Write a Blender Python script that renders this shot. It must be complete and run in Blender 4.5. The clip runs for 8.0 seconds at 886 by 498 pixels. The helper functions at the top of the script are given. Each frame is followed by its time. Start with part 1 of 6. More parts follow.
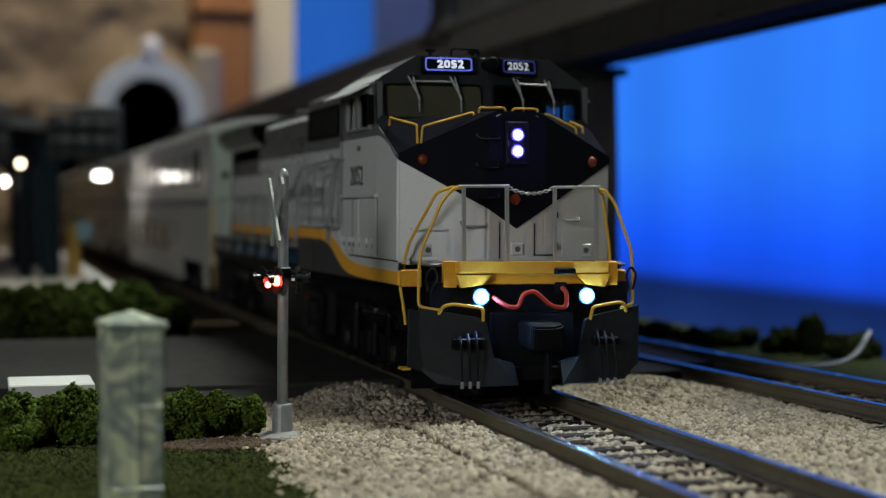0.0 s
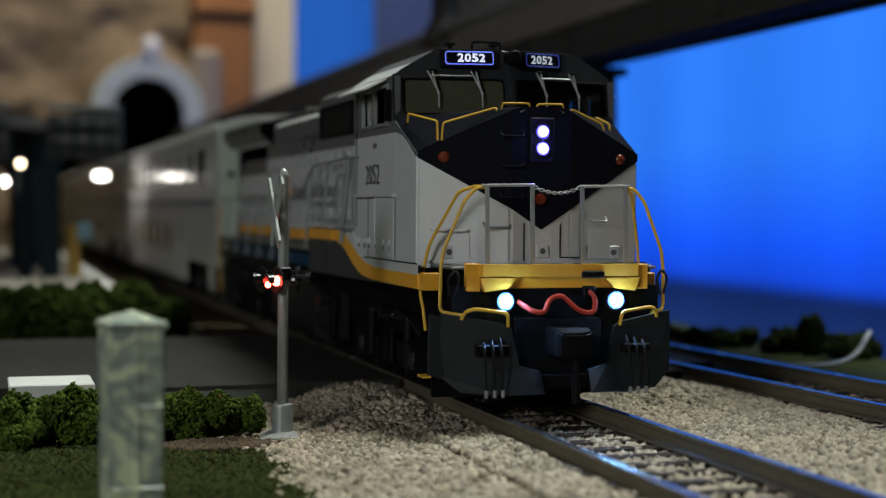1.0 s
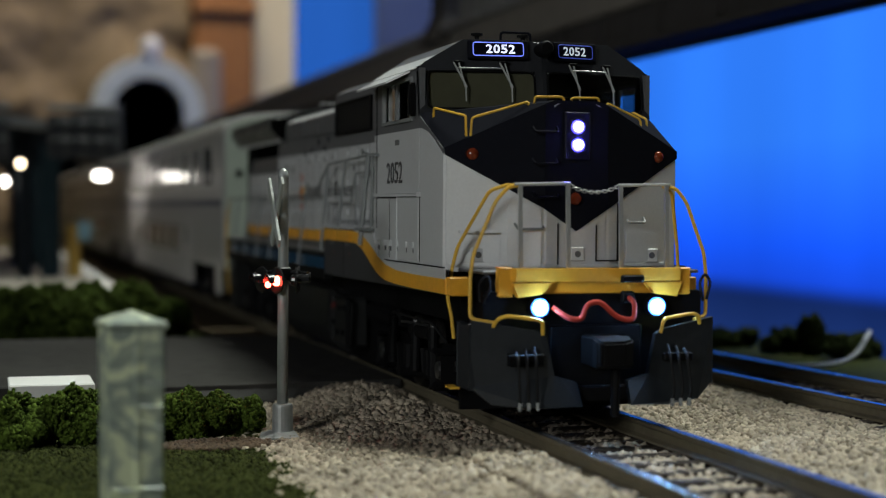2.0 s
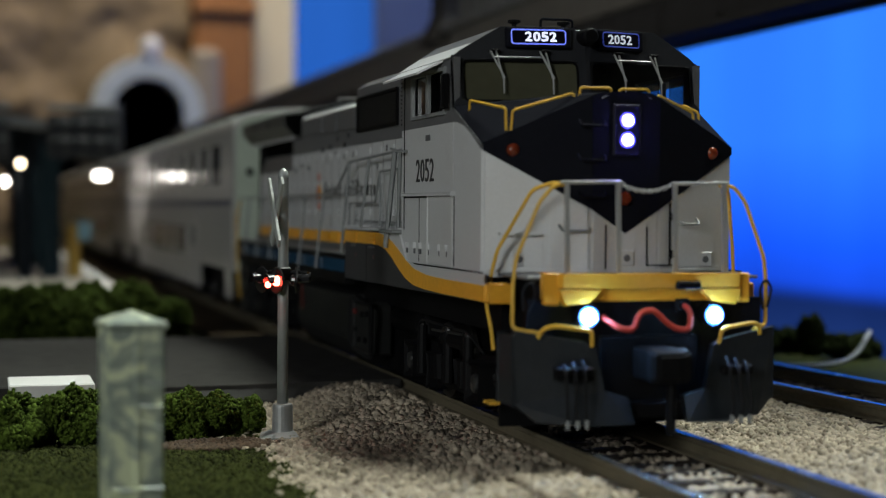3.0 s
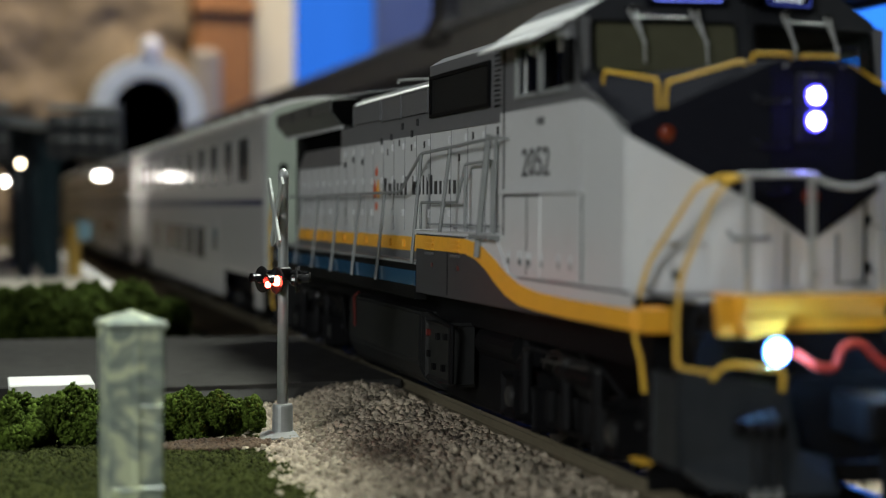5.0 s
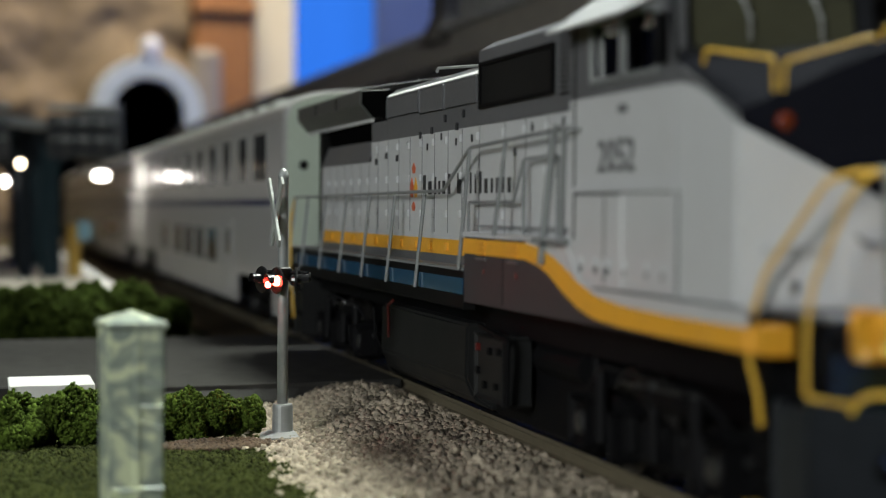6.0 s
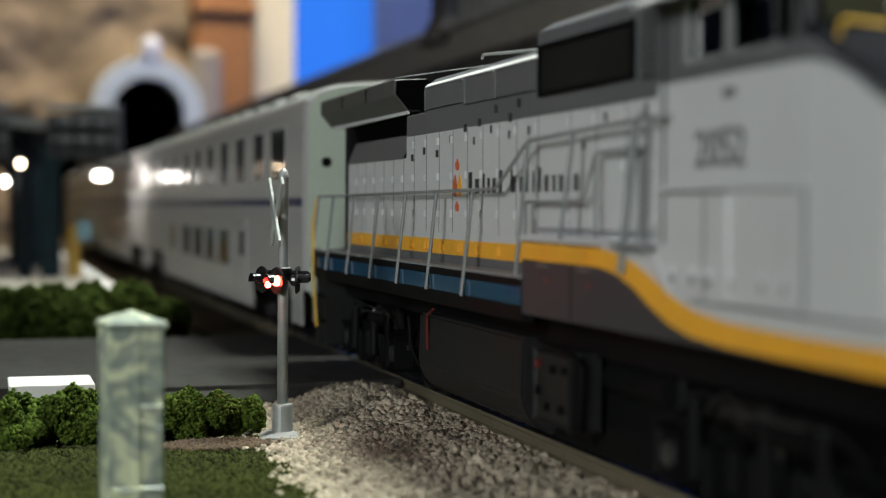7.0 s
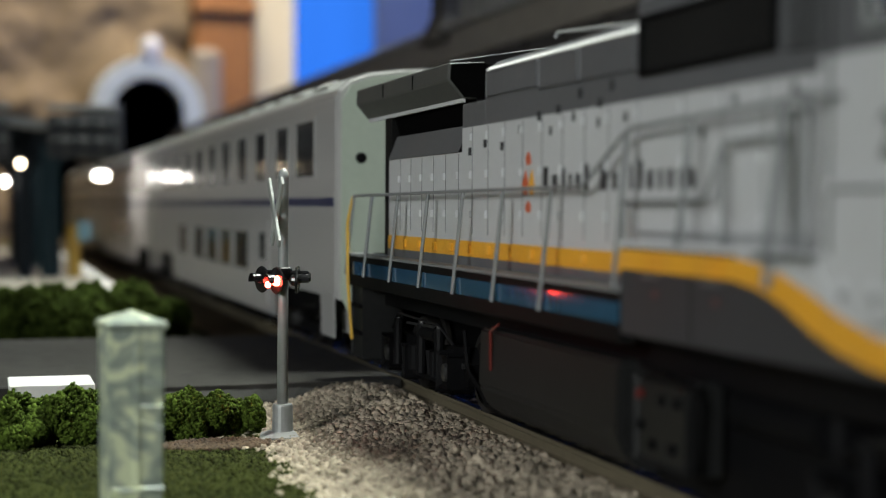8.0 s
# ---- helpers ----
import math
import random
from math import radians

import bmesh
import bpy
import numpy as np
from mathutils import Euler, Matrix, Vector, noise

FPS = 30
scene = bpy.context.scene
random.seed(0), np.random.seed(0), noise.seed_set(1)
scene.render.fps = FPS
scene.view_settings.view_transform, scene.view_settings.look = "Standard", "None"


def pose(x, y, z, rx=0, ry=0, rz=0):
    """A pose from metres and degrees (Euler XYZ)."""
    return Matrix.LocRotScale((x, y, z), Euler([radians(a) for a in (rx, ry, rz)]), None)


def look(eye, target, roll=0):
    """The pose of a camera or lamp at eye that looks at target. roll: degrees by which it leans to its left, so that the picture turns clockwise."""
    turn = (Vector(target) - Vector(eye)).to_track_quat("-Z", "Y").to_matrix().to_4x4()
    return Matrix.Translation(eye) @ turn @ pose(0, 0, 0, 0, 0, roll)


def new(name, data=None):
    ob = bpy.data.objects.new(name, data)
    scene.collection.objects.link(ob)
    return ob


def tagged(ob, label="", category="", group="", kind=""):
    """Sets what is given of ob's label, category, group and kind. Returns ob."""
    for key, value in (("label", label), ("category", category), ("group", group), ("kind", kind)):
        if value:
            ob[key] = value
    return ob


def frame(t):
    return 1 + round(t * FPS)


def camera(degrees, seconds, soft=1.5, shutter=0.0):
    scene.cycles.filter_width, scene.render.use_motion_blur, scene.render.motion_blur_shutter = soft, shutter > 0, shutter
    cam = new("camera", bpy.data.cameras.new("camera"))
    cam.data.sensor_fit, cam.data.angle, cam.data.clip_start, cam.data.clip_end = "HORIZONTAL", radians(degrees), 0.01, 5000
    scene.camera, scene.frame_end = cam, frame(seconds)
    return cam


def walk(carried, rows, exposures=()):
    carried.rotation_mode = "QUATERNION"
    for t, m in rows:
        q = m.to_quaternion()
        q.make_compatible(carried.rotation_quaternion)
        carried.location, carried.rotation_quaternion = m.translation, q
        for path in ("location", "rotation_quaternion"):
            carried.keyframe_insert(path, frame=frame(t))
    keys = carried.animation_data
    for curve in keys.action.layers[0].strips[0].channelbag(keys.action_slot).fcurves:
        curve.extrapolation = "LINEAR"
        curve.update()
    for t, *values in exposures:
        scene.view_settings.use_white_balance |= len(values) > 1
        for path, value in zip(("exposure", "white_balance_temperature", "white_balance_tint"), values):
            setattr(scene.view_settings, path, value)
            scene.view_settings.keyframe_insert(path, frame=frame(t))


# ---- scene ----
# All lengths below are in millimetres of the model railway (HO, 1:87); K turns them into metres.
K = 0.001
cam = camera(32.79, 8.0, 1.15)
cam.data.dof.use_dof = True
cam.data.dof.focus_distance = 0.215
cam.data.dof.aperture_fstop = 22.0
YAW, PITCH = radians(16.887), radians(-1.554)
EYE = Vector((-76.87, -217.03, 28.62)) * K
AHEAD = Vector((math.sin(YAW) * math.cos(PITCH), math.cos(YAW) * math.cos(PITCH), math.sin(PITCH)))
VIEW = look(EYE, EYE + AHEAD, 0.39)
walk(cam, [(0.0, VIEW), (8.0, VIEW)], [(0.0, -0.42), (1.5, -0.4), (3.0, -0.25), (4.5, 0.15), (6.5, 0.55), (8.0, 0.62)])

# ---- light: ceiling key lamp, added unseen fill and back lamps, weak warm bounce ----
world = bpy.data.worlds.new("room_air")
world.use_nodes = True
world.node_tree.nodes["Background"].inputs[0].default_value = (1.0, 0.93, 0.85, 1)
world.node_tree.nodes["Background"].inputs[1].default_value = 0.008
scene.world = world


def room_lamp(eye, target, watts, size, colour, beam=180):
    data = bpy.data.lights.new("room_lamp_light", "AREA")
    data.shape, data.size, data.size_y = "RECTANGLE", size[0], size[1]
    data.energy, data.color = watts, colour
    data.spread = radians(beam)
    ob = new("room_lamp_light", data)
    ob.matrix_world = look(eye, target)
    return ob


room_lamp((0.42, 0.12, 1.28), (0.02, -0.03, 0.0), 5.7, (0.44, 0.36), (0.93, 0.99, 0.90), 70)
# Unseen fill lamp added front left to brighten the locomotive's side.
room_lamp((-0.62, -0.62, 0.25), (0.0, -0.05, 0.05), 0.35, (0.22, 0.22), (0.965, 1.0, 0.99), 52)
# Back lamp, added out of view to brighten rock, tower and cream board.
room_lamp((0.10, 0.80, 1.28), (0.12, 1.25, 0.0), 7.0, (0.3, 0.3), (1.0, 0.90, 0.74), 95)


# ---- materials ----
def nodes_of(name):
    m = bpy.data.materials.new(name)
    m.use_nodes = True
    return m, m.node_tree.nodes, m.node_tree.links, m.node_tree.nodes["Principled BSDF"]


def shade(c, k):
    return (min(1, c[0] * k), min(1, c[1] * k), min(1, c[2] * k), 1)


def mat(name, col, rough=0.5, metal=0.0, var=0.12, fine=900.0, broad=60.0, bump=0.0, bscale=2500.0, island=0.0, piece=0.0, dust=0.0, rvar=0.1, spec=0.5):
    """Two scales of colour variation, fine relief, uneven gloss, and optional variation from piece to piece."""
    m, n, l, b = nodes_of(name)
    tc = n.new("ShaderNodeTexCoord")
    f, g = n.new("ShaderNodeTexNoise"), n.new("ShaderNodeTexNoise")
    for node, s in ((f, fine), (g, broad)):
        node.inputs["Scale"].default_value, node.inputs["Detail"].default_value = s, 4
        l.new(tc.outputs["Object"], node.inputs["Vector"])
    add = n.new("ShaderNodeMath")
    add.operation = "ADD"
    l.new(f.outputs["Fac"], add.inputs[0])
    l.new(g.outputs["Fac"], add.inputs[1])
    last = add.outputs[0]
    if island or piece:
        src = n.new("ShaderNodeNewGeometry").outputs["Random Per Island"] if island else n.new("ShaderNodeObjectInfo").outputs["Random"]
        k = n.new("ShaderNodeMath")
        k.operation = "MULTIPLY_ADD"
        amount = island or piece
        l.new(src, k.inputs[0])
        k.inputs[1].default_value, k.inputs[2].default_value = amount, -amount / 2
        a2 = n.new("ShaderNodeMath")
        l.new(last, a2.inputs[0])
        l.new(k.outputs[0], a2.inputs[1])
        last = a2.outputs[0]
    ramp = n.new("ShaderNodeMapRange")
    ramp.inputs[1].default_value, ramp.inputs[2].default_value = 0.55, 1.45
    ramp.inputs[3].default_value, ramp.inputs[4].default_value = 0.0, 1.0
    l.new(last, ramp.inputs[0])
    mix = n.new("ShaderNodeMix")
    mix.data_type = "RGBA"
    mix.inputs[6].default_value, mix.inputs[7].default_value = shade(col, 1 - var), shade(col, 1 + var)
    l.new(ramp.outputs[0], mix.inputs[0])
    out = mix.outputs[2]
    if dust:
        d = n.new("ShaderNodeTexNoise")
        d.inputs["Scale"].default_value, d.inputs["Detail"].default_value = 220, 8
        l.new(tc.outputs["Object"], d.inputs["Vector"])
        dr = n.new("ShaderNodeMapRange")
        dr.inputs[1].default_value, dr.inputs[2].default_value, dr.inputs[4].default_value = 0.52, 0.8, dust
        l.new(d.outputs["Fac"], dr.inputs[0])
        m2 = n.new("ShaderNodeMix")
        m2.data_type = "RGBA"
        m2.inputs[7].default_value = (0.33, 0.30, 0.26, 1)
        l.new(dr.outputs[0], m2.inputs[0])
        l.new(out, m2.inputs[6])
        out = m2.outputs[2]
    l.new(out, b.inputs["Base Color"])
    rr = n.new("ShaderNodeMapRange")
    rr.inputs[3].default_value, rr.inputs[4].default_value = max(0.02, rough - rvar), min(1, rough + rvar)
    l.new(g.outputs["Fac"], rr.inputs[0])
    l.new(rr.outputs[0], b.inputs["Roughness"])
    b.inputs["Metallic"].default_value = metal
    b.inputs["Specular IOR Level"].default_value = spec
    if bump:
        bn, bp = n.new("ShaderNodeTexNoise"), n.new("ShaderNodeBump")
        bn.inputs["Scale"].default_value, bn.inputs["Detail"].default_value = bscale, 5
        l.new(tc.outputs["Object"], bn.inputs["Vector"])
        l.new(bn.outputs["Fac"], bp.inputs["Height"])
        bp.inputs["Strength"].default_value, bp.inputs["Distance"].default_value = 1.0, bump * K
        l.new(bp.outputs[0], b.inputs["Normal"])
    return m


def glow(name, col, strength):
    m, n, l, b = nodes_of(name)
    b.inputs["Base Color"].default_value = (*col, 1)
    b.inputs["Emission Color"].default_value = (*col, 1)
    b.inputs["Emission Strength"].default_value = strength
    return m


def glass(name, col, rough=0.03):
    m, n, l, b = nodes_of(name)
    b.inputs["Base Color"].default_value = (*col, 1)
    b.inputs["Roughness"].default_value = rough
    b.inputs["Transmission Weight"].default_value = 1.0
    b.inputs["IOR"].default_value = 1.2
    return m


CABBLACK = mat("black_cab_front_paint", (0.014, 0.015, 0.018), 0.5, 0.0, 0.2, 1500, 50, 0.004, 4000, dust=0.01, spec=0.2)
SILVER = mat("silver_body_paint", (0.515, 0.525, 0.53), 0.42, 0.12, 0.07, 2500, 40, 0.006, 4000, dust=0.12)
CHARCOAL = mat("charcoal_paint", (0.100, 0.102, 0.107), 0.45, 0.05, 0.15, 1500, 50, 0.006, 4000, dust=0.05, spec=0.4)
WINGPAINT = mat("dark_olive_grey_wing_paint", (0.062, 0.064, 0.060), 0.5, 0.0, 0.2, 1500, 50, 0.006, 4000, dust=0.05, spec=0.3)
# Sill and skirt: charcoal made darker, the shade low down put into the colour.
SILLSHADE = mat("shaded_sill_black", (0.006, 0.006, 0.006), 0.6, 0.0, 0.2, 1500, 50, 0.006, 4000, dust=0.004, spec=0.08)
SKIRTSHADE = mat("shaded_skirt_grey", (0.040, 0.040, 0.043), 0.5, 0.0, 0.15, 1500, 50, 0.006, 4000, dust=0.01, spec=0.2)
NAVY = mat("dark_navy_nose_paint", (0.006, 0.0065, 0.010), 0.7, 0.0, 0.2, 1500, 50, 0.004, 4000, dust=0.003, spec=0.04)
YELLOW = mat("golden_yellow_paint", (0.70, 0.34, 0.028), 0.45, 0.0, 0.12, 1200, 50, 0.006, 4000, dust=0.08)
RAILYEL = mat("yellow_handrail_paint", (0.60, 0.36, 0.035), 0.5, 0.0, 0.14, 1500, 80, 0.01, 5000)
BLUE = mat("blue_sill_paint", (0.016, 0.060, 0.115), 0.09, 0.0, 0.15, 1200, 60, rvar=0.04)
BLACK = mat("black_underframe_plastic", (0.004, 0.004, 0.0045), 0.6, 0.0, 0.3, 900, 60, 0.02, 3000, dust=0.002, spec=0.08)
TANK = mat("black_grey_tank_paint", (0.012, 0.0125, 0.0125), 0.5, 0.0, 0.3, 900, 60, 0.02, 3000, dust=0.004, spec=0.2)
PLOW = mat("black_plow_paint", (0.014, 0.017, 0.021), 0.45, 0.0, 0.3, 900, 60, 0.01, 3000, dust=0.008, spec=0.25)
STEEL = mat("bare_steel_wire", (0.40, 0.41, 0.405), 0.36, 0.4, 0.1, 1500, 90, 0.01, 5000)
GREYRAIL = mat("grey_handrail_plastic", (0.20, 0.21, 0.21), 0.5, 0.1, 0.1, 1500, 90)
GRILLE = mat("black_grille_mesh", (0.010, 0.010, 0.010), 0.65, 0.0, 0.4, 3500, 80, 0.08, 5000, spec=0.15)
WHEELM = mat("blackened_wheel_metal", (0.03, 0.028, 0.026), 0.4, 0.6, 0.2, 900, 100)
REDHOSE = mat("red_rubber_hose", (0.40, 0.045, 0.03), 0.65, 0.0, 0.15, 1500, 90, spec=0.2)
RUBBER = mat("black_rubber_hose", (0.008, 0.008, 0.009), 0.6, 0.0, 0.2, 1500, 90, spec=0.12)
AMBER = mat("amber_lens", (0.13, 0.022, 0.008), 0.15, 0.0, 0.15, 1500, 90)
ORANGE = mat("orange_red_decal", (0.50, 0.10, 0.035), 0.45, 0.0, 0.1, 1500, 90)
SEAM = mat("panel_gap_grey", (0.17, 0.175, 0.18), 0.6, 0.1, 0.1)
LETTER = mat("black_lettering", (0.02, 0.02, 0.022), 0.45, 0.0, 0.1, 1500, 90)
SCREEN = mat("olive_tinted_windscreen", (0.055, 0.055, 0.035), 0.14, 0.0, 0.12, 500, 80)
CABGLASS = glass("tinted_cab_glass", (0.42, 0.44, 0.42))
CARGLASS = mat("tinted_coach_window", (0.03, 0.03, 0.032), 0.10, 0.0, 0.3, 300, 30)
CARSILVER = mat("coach_silver_paint", (0.42, 0.417, 0.41), 0.38, 0.25, 0.07, 1800, 30, 0.006, 4000)
CAREND = mat("pale_green_white_coach_end", (0.40, 0.46, 0.385), 0.5, 0.0, 0.06, 900, 40)
CARROOF = mat("coach_roof_grey", (0.36, 0.37, 0.35), 0.5, 0.1, 0.1, 900, 40)
CARBLUE = mat("dark_blue_coach_stripe", (0.014, 0.020, 0.075), 0.4, 0.0, 0.1, 900, 40)
# Glowing rings added round the lamps to stand for their blue halo.
HALOGLOW = glow("blue_halo_ring", (0.06, 0.22, 1.0), 5.0)
NOSEHALO = glow("violet_blue_halo_ring", (0.10, 0.08, 1.0), 3.5)
LAMPBOX = mat("black_headlight_box_paint", (0.007, 0.007, 0.016), 0.5, 0.0, 0.1, spec=0.15)
WHITEGLOW = glow("headlight_led", (0.25, 0.52, 1.0), 600.0)
HEADGLOW = glow("nose_headlight_led", (0.22, 0.22, 1.0), 150.0)
BOARDBLUE = glow("number_board_blue_edge", (0.16, 0.22, 1.0), 1.3)
BOARDDIM = glow("number_board_dim_blue_edge", (0.05, 0.08, 0.5), 0.35)
BOARDDARK = mat("number_board_black", (0.004, 0.004, 0.009), 0.6, 0.0, 0.1, spec=0.03)
NUMGLOW = glow("number_board_digits", (0.78, 0.84, 1.0), 1.5)
NUMDIM = glow("number_board_dim_digits", (0.70, 0.76, 0.85), 0.5)
REDGLOW = glow("red_led", (1.0, 0.05, 0.03), 55.0)
REDDIM = mat("unlit_red_lens", (0.09, 0.010, 0.008), 0.4)
GALV = mat("galvanized_grey_paint", (0.27, 0.285, 0.28), 0.45, 0.35, 0.2, 700, 120, 0.03, 2500)
CROSSBUCK = mat("dull_grey_green_board_paint", (0.30, 0.32, 0.30), 0.6, 0.0, 0.2, 700, 120, 0.03, 2500)
EDGELIGHT = mat("hood_edge_highlight", (0.80, 0.81, 0.80), 0.5, 0.0, 0.1, 1500, 90)
LAMPBLACK = mat("glossy_black_lamp_housing", (0.012, 0.012, 0.013), 0.22, 0.0, 0.2)
RAILHEAD = mat("polished_rail_head", (0.36, 0.36, 0.37), 0.26, 1.0, 0.12, 900, 60, 0.01, 1500)
RAILSIDE = mat("weathered_rail_web", (0.105, 0.090, 0.060), 0.6, 0.0, 0.25, 900, 60, 0.03, 2500, spec=0.2)
TIE = mat("dark_brown_tie_plastic", (0.025, 0.019, 0.015), 0.6, 0.0, 0.3, 1200, 150, 0.05, 2500, piece=0.5, spec=0.05)
STONE = mat("pale_limestone_ballast", (0.315, 0.27, 0.205), 0.8, 0.0, 0.45, 700, 60, 0.03, 3000, island=0.9, spec=0.2)
BEDDING = mat("ballast_bed", (0.055, 0.042, 0.026), 0.95, 0.0, 0.4, 900, 80, 0.2, 900, spec=0.02)
TURF = mat("green_turf", (0.022, 0.027, 0.007), 0.9, 0.0, 0.5, 700, 45, 0.25, 1200, spec=0.05)
CRUMB = mat("green_foam_crumb", (0.029, 0.035, 0.009), 0.9, 0.0, 0.55, 900, 60, 0.0, island=1.2, spec=0.08)
LEAF = mat("bush_green_foam", (0.048, 0.074, 0.011), 0.9, 0.0, 0.55, 700, 60, 0.03, 3000, island=1.2, spec=0.06)
# Bush foam darkened for the right-hand bushes that lie in shade.
SHADELEAF = mat("shaded_bush_foam", (0.012, 0.017, 0.005), 0.95, 0.0, 0.55, 700, 60, 0.03, 3000, island=1.0, spec=0.03)
HEDGELEAF = mat("hedge_foam", (0.026, 0.038, 0.008), 0.95, 0.0, 0.55, 400, 30, 0.03, 3000, island=1.0, spec=0.03)
AXLECAP = mat("dull_axle_cap", (0.035, 0.035, 0.035), 0.3, 0.4, 0.2)
BOARDGREY = mat("blue_grey_board_paint", (0.10, 0.13, 0.21), 0.8, 0.0, 0.08, 30, 4)
DIRT = mat("brown_earth", (0.070, 0.046, 0.026), 0.9, 0.0, 0.4, 900, 80, 0.15, 1500, island=0.8)
ROAD = mat("grey_concrete_road", (0.027, 0.026, 0.024), 0.9, 0.0, 0.6, 240, 16, 0.05, 1500, spec=0.12)
EDGESHADE = mat("shadow_dark_road_edge", (0.010, 0.009, 0.008), 0.85, 0.0, 0.3, 500, 40, 0.05, 1500)
WHITE = mat("white_painted_slab", (0.62, 0.62, 0.60), 0.6, 0.0, 0.05, 500, 40)
PLATFORM = mat("beige_platform_concrete", (0.21, 0.19, 0.16), 0.8, 0.0, 0.15, 400, 30)
ROCK = mat("brown_rock_plaster", (0.19, 0.138, 0.080), 0.9, 0.0, 0.35, 60, 9, 0.8, 90)
BUTTRESS = mat("dull_beige_stone", (0.30, 0.25, 0.18), 0.85, 0.0, 0.2, 100, 15)
PORTAL = mat("grey_stone_portal", (0.47, 0.53, 0.53), 0.8, 0.0, 0.15, 200, 20, 0.2, 300)
DEEPBLACK = mat("deep_black", (0.003, 0.003, 0.003), 0.95, spec=0.0)
BRICK = mat("brown_brick", (0.33, 0.14, 0.042), 0.85, 0.0, 0.35, 150, 12)
CREAM = mat("cream_wall_paint", (0.78, 0.68, 0.44), 0.7, 0.0, 0.06, 60, 6)
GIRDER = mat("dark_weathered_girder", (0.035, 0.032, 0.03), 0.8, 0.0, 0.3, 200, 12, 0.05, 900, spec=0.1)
VIADUCT = mat("lit_viaduct_brown_grey", (0.14, 0.125, 0.105), 0.75, 0.0, 0.2, 200, 12, 0.05, 900, spec=0.2)
TRUSS = mat("grey_truss_steel", (0.17, 0.17, 0.165), 0.6, 0.2, 0.2, 200, 12)
ROOMWALL = mat("dark_room_wall_paint", (0.16, 0.14, 0.12), 0.8, 0.0, 0.06, 30, 3)
CANOPYSHADE = mat("canopy_underside_shade", (0.022, 0.023, 0.025), 0.6, 0.0, 0.3, 200, 20)
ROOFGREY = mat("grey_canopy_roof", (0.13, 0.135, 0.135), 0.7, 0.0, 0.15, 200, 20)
STATIONBLUE = mat("dark_blue_station_paint", (0.006, 0.010, 0.016), 0.5, 0.0, 0.2, 200, 20, spec=0.2)
STATIONTEAL = mat("dark_teal_station_paint", (0.010, 0.026, 0.036), 0.5, 0.0, 0.2, 200, 20, spec=0.2)
POSTYEL = mat("faded_yellow_paint", (0.45, 0.28, 0.05), 0.6)
CYAN = mat("pale_cyan_paint", (0.25, 0.45, 0.55), 0.6)
LAMPWARM = glow("warm_station_lamp", (1.0, 0.78, 0.52), 14.0)
LAMPWHITE = glow("white_station_lamp", (1.0, 0.95, 0.86), 22.0)
CEIL = mat("white_ceiling_paint", (0.5, 0.49, 0.47), 0.9, 0.0, 0.04, 30, 3)
FLOORM = mat("grey_floor_carpet", (0.12, 0.11, 0.10), 0.95, 0.0, 0.2, 200, 8)
CABLE = mat("pale_grey_cable", (0.20, 0.22, 0.25), 0.5)
TRIMWOOD = mat("layout_fascia_wood", (0.10, 0.06, 0.035), 0.6, 0.0, 0.2, 80, 8)


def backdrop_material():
    """Blue-glowing sky sheet: bright above the sea line, deep navy below it; shading of soft folds and far dimming put
    into the glow.
    """
    m, n, l, b = nodes_of("blue_glow_sky_backdrop")
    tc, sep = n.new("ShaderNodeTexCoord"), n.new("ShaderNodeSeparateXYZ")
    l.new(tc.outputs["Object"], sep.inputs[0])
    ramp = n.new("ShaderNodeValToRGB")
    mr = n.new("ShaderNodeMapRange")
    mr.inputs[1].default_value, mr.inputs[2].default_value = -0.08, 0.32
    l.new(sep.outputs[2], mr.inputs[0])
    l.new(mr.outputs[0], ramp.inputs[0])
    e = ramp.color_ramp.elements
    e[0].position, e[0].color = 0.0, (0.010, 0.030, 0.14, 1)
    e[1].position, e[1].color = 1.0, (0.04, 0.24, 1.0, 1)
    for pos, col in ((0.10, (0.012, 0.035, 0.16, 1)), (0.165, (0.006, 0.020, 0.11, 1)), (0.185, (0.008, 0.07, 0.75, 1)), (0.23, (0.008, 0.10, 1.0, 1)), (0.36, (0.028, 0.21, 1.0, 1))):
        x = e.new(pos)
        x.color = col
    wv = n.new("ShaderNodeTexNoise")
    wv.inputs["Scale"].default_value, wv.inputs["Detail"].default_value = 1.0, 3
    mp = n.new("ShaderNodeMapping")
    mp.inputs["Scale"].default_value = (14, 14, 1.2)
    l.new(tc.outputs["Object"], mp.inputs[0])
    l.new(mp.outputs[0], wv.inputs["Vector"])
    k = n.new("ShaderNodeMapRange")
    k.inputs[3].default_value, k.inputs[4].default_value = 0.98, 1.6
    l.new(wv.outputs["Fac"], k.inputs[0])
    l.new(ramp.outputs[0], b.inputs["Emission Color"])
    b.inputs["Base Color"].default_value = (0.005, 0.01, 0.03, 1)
    # The glow itself is made weaker toward the far corner, as falling light.
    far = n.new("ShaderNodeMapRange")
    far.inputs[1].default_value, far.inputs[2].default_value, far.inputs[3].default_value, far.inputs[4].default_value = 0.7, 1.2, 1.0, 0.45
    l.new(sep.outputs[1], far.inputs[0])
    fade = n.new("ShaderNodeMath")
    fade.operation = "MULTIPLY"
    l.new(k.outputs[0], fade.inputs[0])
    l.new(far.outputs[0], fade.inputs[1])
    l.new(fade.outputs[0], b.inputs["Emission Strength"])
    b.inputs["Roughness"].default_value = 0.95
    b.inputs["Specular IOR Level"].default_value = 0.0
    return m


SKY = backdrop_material()


